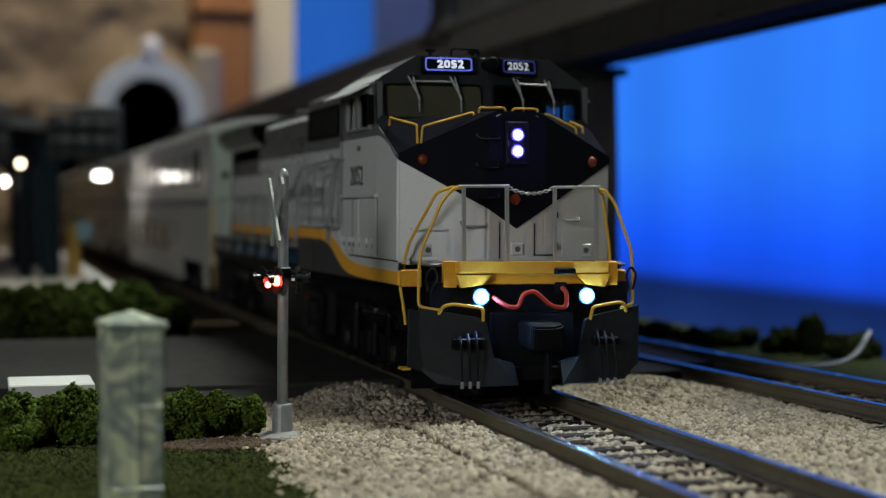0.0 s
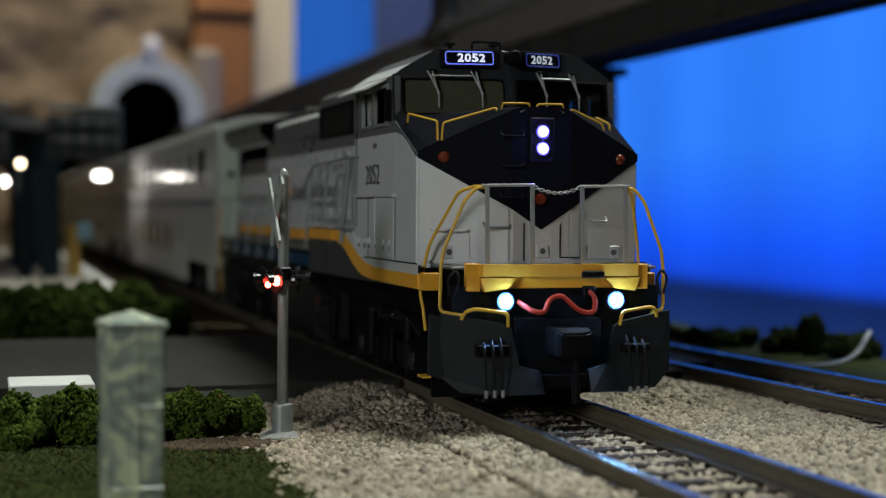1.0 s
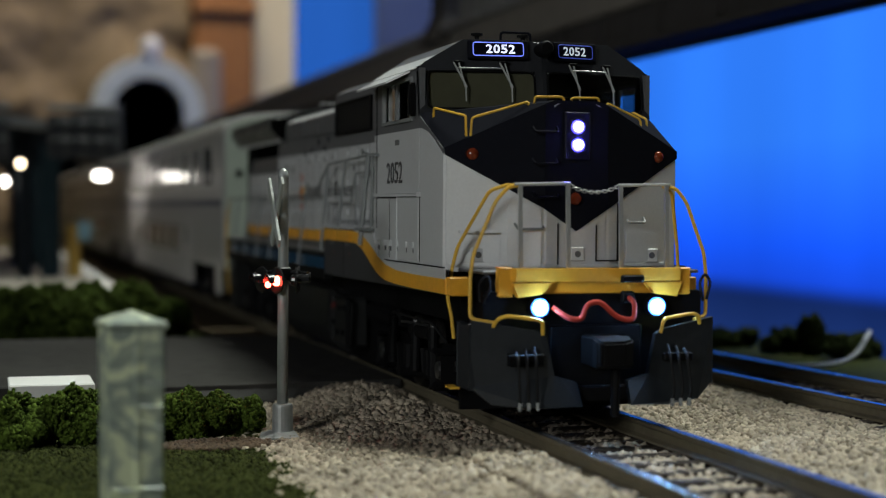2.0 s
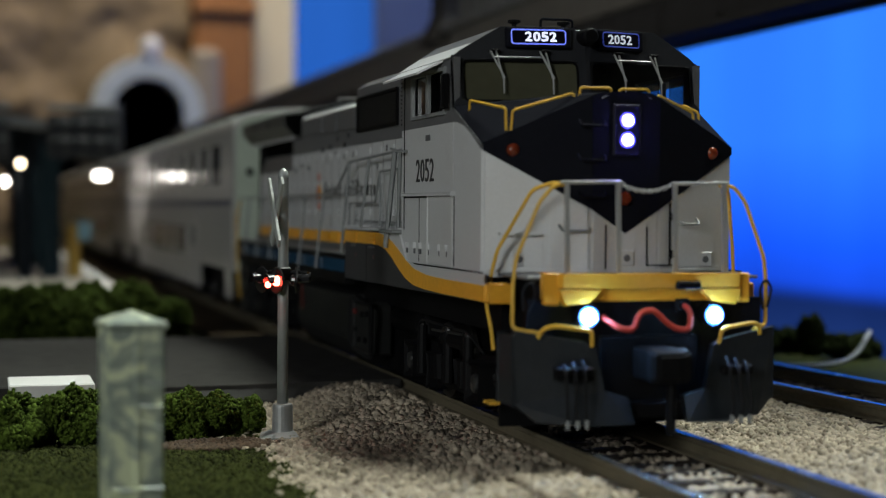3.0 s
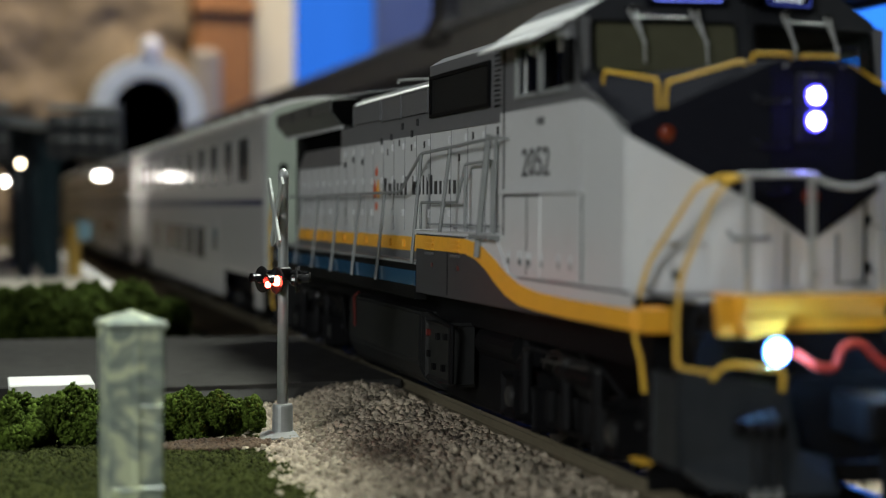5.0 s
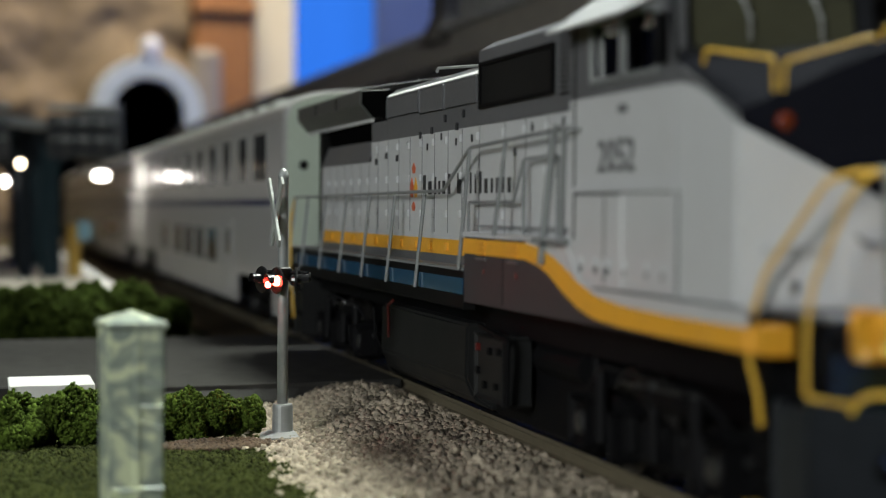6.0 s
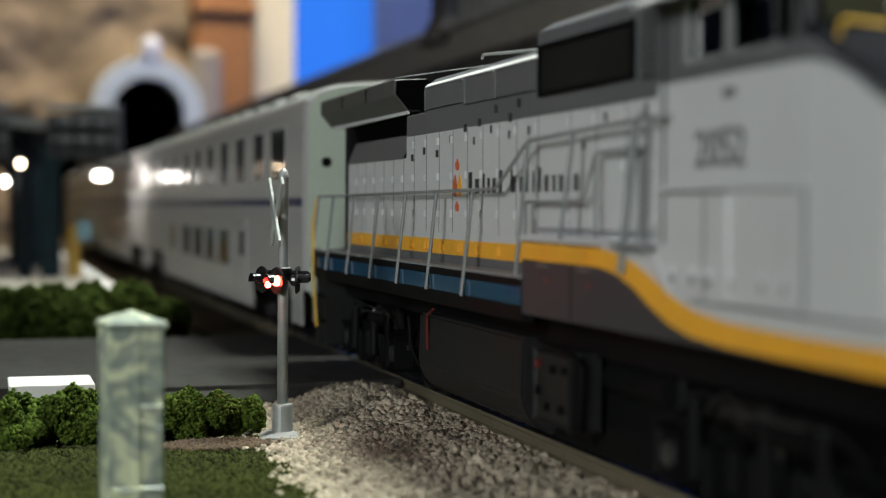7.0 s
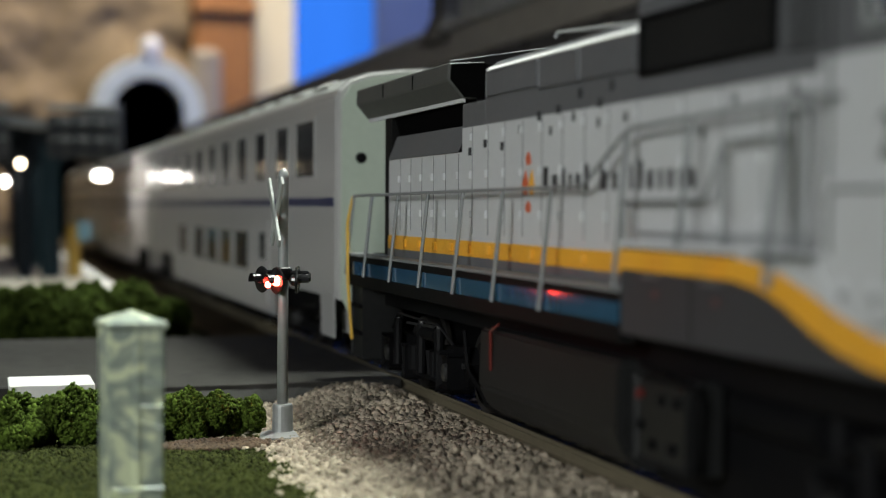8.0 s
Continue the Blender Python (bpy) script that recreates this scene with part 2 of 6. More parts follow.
# ---- builders ----
def part(name, bm, material, parent=None, label="", smooth=False):
    me = bpy.data.meshes.new(name)
    bmesh.ops.recalc_face_normals(bm, faces=bm.faces)
    bmesh.ops.scale(bm, vec=(K, K, K), verts=bm.verts)
    if smooth:
        for f in bm.faces:
            f.smooth = True
    bm.to_mesh(me)
    bm.free()
    me.materials.append(material)
    ob = new(name, me)
    if parent:
        ob.parent = parent
    if label:
        tagged(ob, label)
    return ob


def raw(name, verts, faces, material, parent=None):
    me = bpy.data.meshes.new(name)
    me.from_pydata([tuple(v) for v in verts], [], [tuple(f) for f in faces])
    me.materials.append(material)
    ob = new(name, me)
    if parent:
        ob.parent = parent
    return ob


def thing(name, x=0, y=0, z=0, rz=0, **tags):
    ob = new(name)
    ob.matrix_world = pose(x * K, y * K, z * K, 0, 0, rz)
    ob.empty_display_size = 0.01
    return tagged(ob, **tags)


def box(bm, x0, x1, y0, y1, z0, z1, bevel=0.0, seg=1):
    r = bmesh.ops.create_cube(bm, size=1.0)
    v = r["verts"]
    for q in v:
        q.co = Vector(((x0 + x1) / 2 + q.co.x * (x1 - x0), (y0 + y1) / 2 + q.co.y * (y1 - y0), (z0 + z1) / 2 + q.co.z * (z1 - z0)))
    if bevel:
        ed = list({e for q in v for e in q.link_edges})
        bmesh.ops.bevel(bm, geom=ed, offset=bevel, segments=seg, affect="EDGES", profile=0.5)
    return bm


def B(*a, **k):
    return box(bmesh.new(), *a, **k)


def loft(bm, rings, caps=True):
    """Skin through rings of equally many points."""
    vs = [[bm.verts.new(p) for p in r] for r in rings]
    n = len(vs[0])
    for a, b in zip(vs, vs[1:]):
        for i in range(n):
            bm.faces.new((a[i], a[(i + 1) % n], b[(i + 1) % n], b[i]))
    if caps:
        bm.faces.new(vs[0])
        bm.faces.new(vs[-1])
    return bm


def slab(bm, pts, d):
    """A flat polygon given thickness along d."""
    d = Vector(d)
    return loft(bm, [[Vector(p) for p in pts], [Vector(p) + d for p in pts]])


def tube(bm, pts, r, n=8, caps=True):
    pts = [Vector(p) for p in pts]
    rings = []
    up = None
    for i, p in enumerate(pts):
        a, b = pts[max(0, i - 1)], pts[min(len(pts) - 1, i + 1)]
        t = (b - a).normalized()
        if up is None:
            up = t.orthogonal().normalized()
        up = (up - t * up.dot(t)).normalized()
        s = t.cross(up)
        k = 1.0
        if 0 < i < len(pts) - 1:
            c = max(-0.9, (p - a).normalized().dot((b - p).normalized()))
            k = min(1.4, 1 / math.sqrt((1 + c) / 2))
        rings.append([p + (up * math.cos(w) + s * math.sin(w)) * r * (k if k < 1.15 else 1.08) for w in [2 * math.pi * j / n for j in range(n)]])
    return loft(bm, rings, caps)


def soft(pts, r=1.0, n=3):
    """Rounds the corners of a polyline."""
    pts = [Vector(p) for p in pts]
    out = [pts[0]]
    for a, b, c in zip(pts, pts[1:], pts[2:]):
        u, v = (a - b), (c - b)
        d = min(r, u.length * 0.45, v.length * 0.45)
        p, q = b + u.normalized() * d, b + v.normalized() * d
        for i in range(n + 1):
            t = i / n
            out.append(p * (1 - t) ** 2 + b * 2 * t * (1 - t) + q * t * t)
    return out + [pts[-1]]


def cyl(bm, p, q, r, n=12, r2=None):
    p, q = Vector(p), Vector(q)
    t = (q - p).normalized()
    u = t.orthogonal().normalized()
    s = t.cross(u)
    ang = [2 * math.pi * j / n for j in range(n)]
    return loft(bm, [[c + (u * math.cos(w) + s * math.sin(w)) * k for w in ang] for c, k in ((p, r), (q, r if r2 is None else r2))])


def lathe(bm, prof, axis="z", at=(0, 0, 0), n=20):
    """Turns a profile of (radius, height)."""
    at = Vector(at)
    rings = []
    for r, h in prof:
        ring = []
        for j in range(n):
            c, s = math.cos(2 * math.pi * j / n) * r, math.sin(2 * math.pi * j / n) * r
            ring.append(at + Vector({"z": (c, s, h), "x": (h, c, s), "y": (c, h, s)}[axis]))
        rings.append(ring)
    return loft(bm, rings)


def writing(name, text, height, width, m, material, parent, depth=0.08, bold=0.0):
    """Letters as a mesh of the given height and width, centred at m (axes: reading direction, up, outward)."""
    cu = bpy.data.curves.new(name, "FONT")
    cu.body, cu.align_x, cu.align_y, cu.extrude, cu.resolution_u = text, "CENTER", "CENTER", 0.02, 3
    cu.offset = bold
    ob = new(name, cu)
    bpy.context.view_layer.update()
    me = bpy.data.meshes.new_from_object(ob.evaluated_get(bpy.context.evaluated_depsgraph_get()))
    bpy.data.objects.remove(ob)
    xs, ys = [v.co.x for v in me.vertices], [v.co.y for v in me.vertices]
    cx, cy = (min(xs) + max(xs)) / 2, (min(ys) + max(ys)) / 2
    fx, fy = width / (max(xs) - min(xs)), height / (max(ys) - min(ys))
    for v in me.vertices:
        v.co = (m @ Vector(((v.co.x - cx) * fx, (v.co.y - cy) * fy, v.co.z / 0.04 * depth))) * K
    me.materials.clear()
    me.materials.append(material)
    me.name = name
    ob = new(name, me)
    ob.parent = parent
    return ob


def digits(text, height, width, m, material, parent, bold=0.0):
    """A number, each digit a part of its own."""
    step = width / len(text)
    for i, ch in enumerate(text):
        writing("digit", ch, height, step * 0.84, m @ Matrix.Translation(((i - (len(text) - 1) / 2) * step, 0, 0)), material, parent, bold=bold)


def axes(at, x, y):
    x, y = Vector(x).normalized(), Vector(y).normalized()
    z = x.cross(y)
    return Matrix((( x.x, y.x, z.x, at[0]), (x.y, y.y, z.y, at[1]), (x.z, y.z, z.z, at[2]), (0, 0, 0, 1)))


def both(fn):
    """Calls fn for the near side (-1) and the far side (+1)."""
    for sgn in (-1, 1):
        fn(sgn)


# ---- the room and the layout's ground ----
GROUND = -4.0


def room():
    f = part("floor", B(-2200, 2200, -2200, 2600, -1000, -950), FLOORM)
    tagged(f, "grey carpeted floor of the train room", "floor", kind="structure")
    c = part("ceiling", B(-2200, 2200, -2200, 2600, 1450, 1500), CEIL)
    tagged(c, "white painted ceiling of the train room", "ceiling", kind="structure")
    for name, b in (("wall_west", (-2250, -2200, -2200, 2600)), ("wall_east", (2200, 2250, -2200, 2600)), ("wall_south", (-2250, 2250, -2250, -2200)), ("wall_north", (-2250, 2250, 2600, 2650))):
        w = part(name, B(*b, -950, 1450), ROOMWALL)
        tagged(w, "plain dark brown-grey room wall", "wall", kind="structure")
    # The second housing belongs to the added back lamp.
    for x, y, w, d, rz in ((420, 120, 460, 380, 0), (100, 800, 320, 320, 0)):
        lamp = thing("room_lamp", x, y, 1300, label="unseen white metal ceiling lamp with an open underside", category="lamp")
        bm = bmesh.new()
        for b in ((-w / 2 - 12, -w / 2, -d / 2 - 12, d / 2 + 12), (w / 2, w / 2 + 12, -d / 2 - 12, d / 2 + 12), (-w / 2, w / 2, -d / 2 - 12, -d / 2), (-w / 2, w / 2, d / 2, d / 2 + 12)):
            box(bm, *b, -12, 20)
        part("housing_rim", bm, CEIL, lamp)
        part("housing_top", B(-w / 2, w / 2, -d / 2, d / 2, 20, 28), CEIL, lamp)
        part("hanger", B(-8, 8, -8, 8, 28, 150), CEIL, lamp)
    # Invented stand and head for the added fill lamp, out of view.
    s = thing("fill_lamp", -640, -640, -950, 45, label="added unseen fill lamp, square head on a tall floor stand", category="lamp")
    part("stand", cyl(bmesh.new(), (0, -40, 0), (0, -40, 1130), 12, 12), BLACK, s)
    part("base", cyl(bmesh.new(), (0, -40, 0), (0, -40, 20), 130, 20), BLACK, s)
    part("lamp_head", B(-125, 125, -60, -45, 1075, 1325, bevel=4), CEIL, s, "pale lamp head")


def ground():
    bm = bmesh.new()
    nx, ny = 110, 150
    vs = []
    for j in range(ny + 1):
        for i in range(nx + 1):
            x, y = -520 + 634 * i / nx, -420 + 1800 * j / ny
            h = noise.noise(Vector((x / 25, y / 25, 0))) * 0.35
            vs.append(bm.verts.new((x, y, GROUND + h - 0.2)))
    for j in range(ny):
        for i in range(nx):
            a = j * (nx + 1) + i
            bm.faces.new((vs[a], vs[a + 1], vs[a + nx + 2], vs[a + nx + 1]))
    g = part("ground", bm, TURF, smooth=True)
    tagged(g, "green flocked turf of the layout", "ground", kind="structure")
    f = thing("layout_table", -204, 480, -60, label="dark wooden table under the model railway", category="table")
    part("tabletop", B(-316, 316, -905, 905, 20, 50), TRIMWOOD, f)
    for x in (-296, 296):
        for y in (-880, 0, 880):
            part("leg", B(x - 20, x + 20, y - 20, y + 20, -890, 20), TRIMWOOD, f)


def bed(x, y):
    """Height of the ballast at a place of the plan."""
    top = -3.1
    if x < -12:
        t = min(1, (-12 - x) / 30)
        top = -3.1 - 1.1 * t
        top += 3.0 * math.exp(-((x + 19.5) / 8.5) ** 2 - ((y - 17) / 17) ** 2)
    elif 12 < x < 46:
        top = -3.0 + 0.9 * math.exp(-((x - 29) / 12) ** 2)
        top += 2.3 * math.exp(-((x - 29) / 9) ** 2 - ((y - 12) / 13) ** 2)
    elif x > 70:
        top = -3.1 - 1.2 * min(1, (x - 70) / 14)
    return top + 0.25 * noise.noise(Vector((x / 5, y / 5, 3.0)))


def edge_left(y):
    return -42 + 2.5 * noise.noise(Vector((y / 9, 7.0, 0))) + (y + 20) * 0.03


def ballast():
    bm = bmesh.new()
    nx, ny = 96, 160
    vs = []
    for j in range(ny + 1):
        for i in range(nx + 1):
            x, y = -45 + 130 * i / nx, -230 + 262 * j / ny
            z = bed(x, y) - 0.35
            if x < edge_left(y) + 1:
                z = GROUND - 0.6
            vs.append(bm.verts.new((x, y, z)))
    for j in range(ny):
        for i in range(nx):
            a = j * (nx + 1) + i
            bm.faces.new((vs[a], vs[a + 1], vs[a + nx + 2], vs[a + nx + 1]))
    b = part("ballast_bed", bm, BEDDING, smooth=True)
    tagged(b, "dusty bed under the pale ballast", "ballast", kind="structure")
    # far stretch, plain
    far = part("far_ballast_bed", B(-24, 84, 100, 1380, -4.4, -3.2), BEDDING)
    tagged(far, "dusty ballast bed along the far track", "ballast", kind="structure")


def stones(name, n, seed, size, place, material, label, category, squash=0.75):
    """Angular crumbs, each a jittered block of its own, joined in one mesh."""
    rng = np.random.default_rng(seed)
    pts = place(rng, n)
    n = len(pts)
    cube = np.array([[-1, -1, -1], [1, -1, -1], [1, 1, -1], [-1, 1, -1], [-1, -1, 1], [1, -1, 1], [1, 1, 1], [-1, 1, 1]], float) * 0.5
    quad = np.array([[0, 3, 2, 1], [4, 5, 6, 7], [0, 1, 5, 4], [1, 2, 6, 5], [2, 3, 7, 6], [3, 0, 4, 7]])
    v = cube[None] * (1 + rng.uniform(-0.45, 0.25, (n, 8, 3)))
    v *= (size * rng.uniform(0.6, 1.25, (n, 1, 1))) * np.stack([rng.uniform(0.8, 1.3, n), rng.uniform(0.7, 1.1, n), np.full(n, squash) * rng.uniform(0.8, 1.2, n)], 1)[:, None]
    q = rng.normal(size=(n, 4))
    q[:, 1:3] *= 0.6
    q /= np.linalg.norm(q, axis=1)[:, None]
    w, x, y, z = q.T
    R = np.stack([np.stack([1 - 2 * (y * y + z * z), 2 * (x * y - z * w), 2 * (x * z + y * w)], -1), np.stack([2 * (x * y + z * w), 1 - 2 * (x * x + z * z), 2 * (y * z - x * w)], -1), np.stack([2 * (x * z - y * w), 2 * (y * z + x * w), 1 - 2 * (x * x + y * y)], -1)], 1)
    v = np.einsum("nij,nkj->nki", R, v) + pts[:, None]
    f = (quad[None] + (np.arange(n) * 8)[:, None, None]).reshape(-1, 4)
    me = bpy.data.meshes.new(name)
    me.vertices.add(n * 8)
    me.vertices.foreach_set("co", (v * K).astype(np.float32).ravel())
    me.loops.add(len(f) * 4)
    me.loops.foreach_set("vertex_index", f.astype(np.int32).ravel())
    me.polygons.add(len(f))
    me.polygons.foreach_set("loop_start", (np.arange(len(f)) * 4).astype(np.int32))
    me.update(calc_edges=True)
    me.materials.append(material)
    ob = new(name, me)
    return tagged(ob, label, category, kind="stuff")


def ballast_places(rng, n):
    out = []
    while len(out) < n:
        x, y = rng.uniform(-47, 84), 33 - 150 * rng.uniform(0, 1) ** 1.15
        if x < edge_left(y):
            if rng.uniform() > 0.05 * math.exp((x - edge_left(y)) / 2.0):
                continue
            z = GROUND + 0.15
        else:
            if y > 26 + 4 * noise.noise(Vector((x / 6, 0, 1))):
                continue
            z = bed(x, y) + rng.uniform(-0.35, 0.25)
        ad = min(abs(abs(x) - 8.9), abs(abs(x - 57.4 + (y) * 0.055) - 8.9))
        if -19 < x < -9.7:
            # stones run up against the outer foot of the rail, with gaps over the ties
            if noise.noise(Vector((x / 1.6, y / 1.9, 5.0))) > 0.10 + 0.05 * (-9.7 - x):
                continue
            z = max(z, -2.75) + rng.uniform(-0.1, 0.45)
        elif ad < 2.0:
            if rng.uniform() > 0.25:
                continue
            z = min(z, -3.2)
        if abs(x) < 8.5 and rng.uniform() > 0.6:
            continue
        if -9.7 < x < 15:
            z = min(z, -2.75)
        out.append((x, y, z))
    return np.array(out)


def track(name, x0, x1, length0, length1, label):
    """Two rails on ties; x0 and x1 are the centre line's places at both ends."""
    t = thing(name, 0, 0, 0, label=label, category="track", kind="structure")
    d = Vector((x1 - x0, length1 - length0, 0)).normalized()
    s = Vector((d.y, -d.x, 0))
    prof = [(-1.1, -2.5), (1.1, -2.5), (1.1, -2.2), (0.32, -1.9), (0.32, -0.85), (0.62, -0.6), (0.62, -0.12)]
    full = prof + [(-u, v) for u, v in reversed(prof[2:])]
    a0, a1 = Vector((x0, length0, 0)), Vector((x1, length1, 0))
    for off in (-8.88, 8.88):
        r = part("rail", loft(bmesh.new(), [[a + s * (off + u) + Vector((0, 0, v)) for u, v in full] for a in (a0, a1)]), RAILSIDE, t, "rust-brown weathered rail web and foot")
        head = [(-0.62, -0.12), (0.62, -0.12), (0.62, -0.06), (0.45, 0.0), (-0.45, 0.0), (-0.62, -0.06)]
        part("rail_head", loft(bmesh.new(), [[a + s * (off + u) + Vector((0, 0, v)) for u, v in head] for a in (a0, a1)]), RAILHEAD, r, "polished rail head")
    return t, a0, d, s


def ties(t, a0, d, s, start, stop, step=6.15):
    tie_mesh = None
    k = start
    ang = math.atan2(s.y, s.x)
    while k < stop:
        if tie_mesh is None:
            ob = part("tie", B(-15.0, 15.0, -1.3, 1.3, -4.1, -2.5, bevel=0.15), TIE, t)
            tie_mesh = ob.data
        else:
            ob = new("tie", tie_mesh)
            ob.parent = t
        p = a0 + d * k
        ob.matrix_basis = Matrix.Translation(p * K) @ Matrix.Rotation(ang + random.uniform(-0.012, 0.012), 4, "Z")
        k += step


def road():
    """Grade crossing slabs: beside the tracks, between the rails, and between the tracks."""
    r = thing("road", 0, 0, 0, label="worn grey concrete crossing road", category="road", kind="structure")
    def piece(name, x0a, x1a, y0, y1, z0, z1, skew=0.0):
        bm = bmesh.new()
        pts = [(x0a, y0 + skew, z0), (x1a, y0, z0), (x1a, y1, z0), (x0a, y1, z0)]
        top = [(x, y, z1) for x, y, z in pts]
        loft(bm, [pts, top])
        bmesh.ops.bevel(bm, geom=bm.edges[:], offset=0.1, segments=1, affect="EDGES")
        return part(name, bm, ROAD, r)
    piece("road_slab", -150, -9.9, 27, 118, -4.6, -0.2, -8)
    # Crumbled edge, its near-black colour standing for shadow at the road's drop.
    edge = bmesh.new()
    pts = []
    for k in range(60):
        x = -150 + 139.5 * k / 59
        y = 27 - 8 * (1 - (x + 150) / 139.6)
        n1, n2 = noise.noise(Vector((x / 4, 0, 9))), noise.noise(Vector((x / 7, 4, 2)))
        pts.append([(x, y + 0.6, -4.6), (x, y - 3.2 + 1.2 * n1, -4.6), (x, y - 2.2 + 1.2 * n1, -2.6 + 0.5 * n2), (x, y + 0.6, -0.5 + 0.2 * n1)])
    loft(edge, pts)
    part("crumbled_edge", edge, EDGESHADE, r, "crumbled road edge darkened for the shadow along it")
    piece("centre_slab", -7.0, 7.0, 30, 118, -3.6, -0.4)
    piece("middle_slab", 10.4, 44.0, 31, 118, -3.8, -0.5)
    piece("second_centre_slab", 49.5, 57.0, 44, 118, -3.6, -0.5)
    return r


room()
ground()
ballast()
road()
T1, A1, D1, S1 = track("track", 0, 0, -420, 1380, "straight model railway track with dark ties")
T2, A2, D2, S2 = track("second_track", 57.4 + 14, 57.4 - 12, -260, 240, "second model railway track, slightly diverging")


# ---- the locomotive: x across, y back from the nose corner, z above the rail head ----
def locomotive():
    L = thing("locomotive", label="silver and charcoal model diesel locomotive with yellow stripe, headlights lit", category="locomotive")

    # nose: silver lower part, five-sided in plan
    plan = [(-17.3, 3.2), (-4.6, -1.8), (4.6, -1.8), (17.3, 3.2)]
    ztop = [36.2, 42.2, 42.2, 36.2]
    bm = bmesh.new()
    low = [(x, y, 20.0) for x, y in plan] + [(17.8, 14, 20.0), (-17.8, 14, 20.0)]
    high = [(x, y, z) for (x, y), z in zip(plan, ztop)] + [(17.8, 14, 41.4), (-17.8, 14, 41.4)]
    loft(bm, [low, high], caps=False)
    bm.verts.ensure_lookup_table()
    v = bm.verts
    ridge = [v.new((-3.0, -1.8, 42.5)), v.new((3.0, -1.8, 42.5)), v.new((3.0, 11.5, 43.0)), v.new((-3.0, 11.5, 43.0))]
    v.ensure_lookup_table()
    for f in ((6, 7, ridge[0]), (7, 8, ridge[1], ridge[0]), (8, 9, ridge[1])):
        bm.faces.new([v[k] if isinstance(k, int) else k for k in f])
    bm.faces.new((v[6], ridge[0], ridge[3], v[11]))
    bm.faces.new((v[9], v[10], ridge[2], ridge[1]))
    bm.faces.new((ridge[0], ridge[1], ridge[2], ridge[3]))
    bmesh.ops.bevel(bm, geom=[e for e in bm.edges if len(e.link_faces) == 2], offset=0.35, segments=2, affect="EDGES")
    nose = part("nose", bm, SILVER, L, "silver-grey painted nose", smooth=False)

    # dark diamond on the nose front, one plate for each facet, and the dark nose top
    e = 0.12
    dark = bmesh.new()
    slab(dark, [(-17.25, 3.1, 35.9), (-4.6, -1.85, 28.6), (-4.6, -1.85, 42.7), (-17.25, 3.1, 36.9)], (-0.03, -e, 0))
    slab(dark, [(-4.6, -1.85, 28.6), (0, -1.85, 25.6), (4.6, -1.85, 28.6), (4.6, -1.85, 42.7), (3, -1.85, 43.2), (-3, -1.85, 43.2), (-4.6, -1.85, 42.7)], (0, -e, 0))
    slab(dark, [(17.25, 3.1, 35.9), (4.6, -1.85, 28.6), (4.6, -1.85, 42.7), (17.25, 3.1, 36.9)], (0.03, -e, 0))
    part("nose_diamond", dark, NAVY, nose, "matte dark navy diamond on the nose")
    top = bmesh.new()
    for q in (-1, 1):
        slab(top, [(17.3 * q, 3.1, 36.7), (4.0 * q, -1.9, 42.9), (3.0 * q, -1.9, 43.2), (3.0 * q, 11.6, 43.7), (17.8 * q, 13.9, 42.0)], (0, 0, 0.14))
    slab(top, [(-3.0, -1.9, 43.2), (3.0, -1.9, 43.2), (3.0, 11.6, 43.7), (-3.0, 11.6, 43.7)], (0, 0, 0.14))
    part("nose_top", top, NAVY, nose, "dark charcoal sloped nose top")

    def front_y(x):
        return -1.85 if abs(x) < 4.6 else -1.85 + (abs(x) - 4.6) / 12.65 * 4.95

    # headlights, class lights, nose fittings
    hl = part("headlight_box", B(-1.9, 1.9, -2.25, -1.9, 35.2, 41.9, bevel=0.25), LAMPBOX, L, "black headlight housing")
    for z in (39.75, 37.3):
        part("bezel", lathe(bmesh.new(), [(1.3, -2.2), (1.3, -2.4), (1.05, -2.45), (1.0, -2.2)], "y", (0, 0, z)), LAMPBOX, hl)
        part("headlight", lathe(bmesh.new(), [(0.02, -3.05), (0.35, -2.98), (0.62, -2.7), (0.68, -2.2)], "y", (0, 0, z), 16), HEADGLOW, hl, "lit blue-white headlight")
        part("halo_ring", lathe(bmesh.new(), [(0.70, -2.42), (0.95, -2.38), (0.95, -2.2)], "y", (0, 0, z), 16), NOSEHALO, hl, "violet-blue glowing ring in place of the headlight halo")

    def class_light(s):
        y = front_y(13.7) - 0.1
        part("class_light", lathe(bmesh.new(), [(0.05, y - 0.6), (0.55, y - 0.5), (0.8, y - 0.2), (0.95, y + 0.3)], "y", (13.7 * s, 0, 36.0), 16), AMBER, L, "unlit amber class light", smooth=True)
    both(class_light)
    part("bell_lamp", lathe(bmesh.new(), [(0.05, -2.8), (0.6, -2.7), (0.85, -2.3), (0.9, -1.8)], "y", (-0.2, 0, 30.0), 16), AMBER, L, "unlit amber lamp under the nose chain")
    for x, z, w in ((-4.7, 39.0, 1.7), (-4.7, 34.7, 1.7), (-4.7, 30.2, 1.7), (-6.6, 25.9, 1.9), (9.5, 26.8, 1.25)):
        y = front_y(x)
        part("grab_iron", tube(bmesh.new(), soft([(x - w, y - 0.1 + 0.3 * (abs(x) > 6), z + 0.7), (x - w, y - 1.0, z), (x + w, y - 1.0, z), (x + w, y - 0.1, z + 0.7)], 0.4), 0.17, 6), NAVY if z > 28 else GREYRAIL, L)
    # nose door seams and hatches
    seam = bmesh.new()
    for x0, x1, z0, z1 in ((6.35, 6.6, 21.6, 29.5), (-2.7, -2.58, 21, 26.6), (2.9, 3.02, 21.6, 26.4)):
        box(seam, x0, x1, front_y((x0 + x1) / 2) - 0.12, front_y((x0 + x1) / 2) + 0.2, z0, z1)
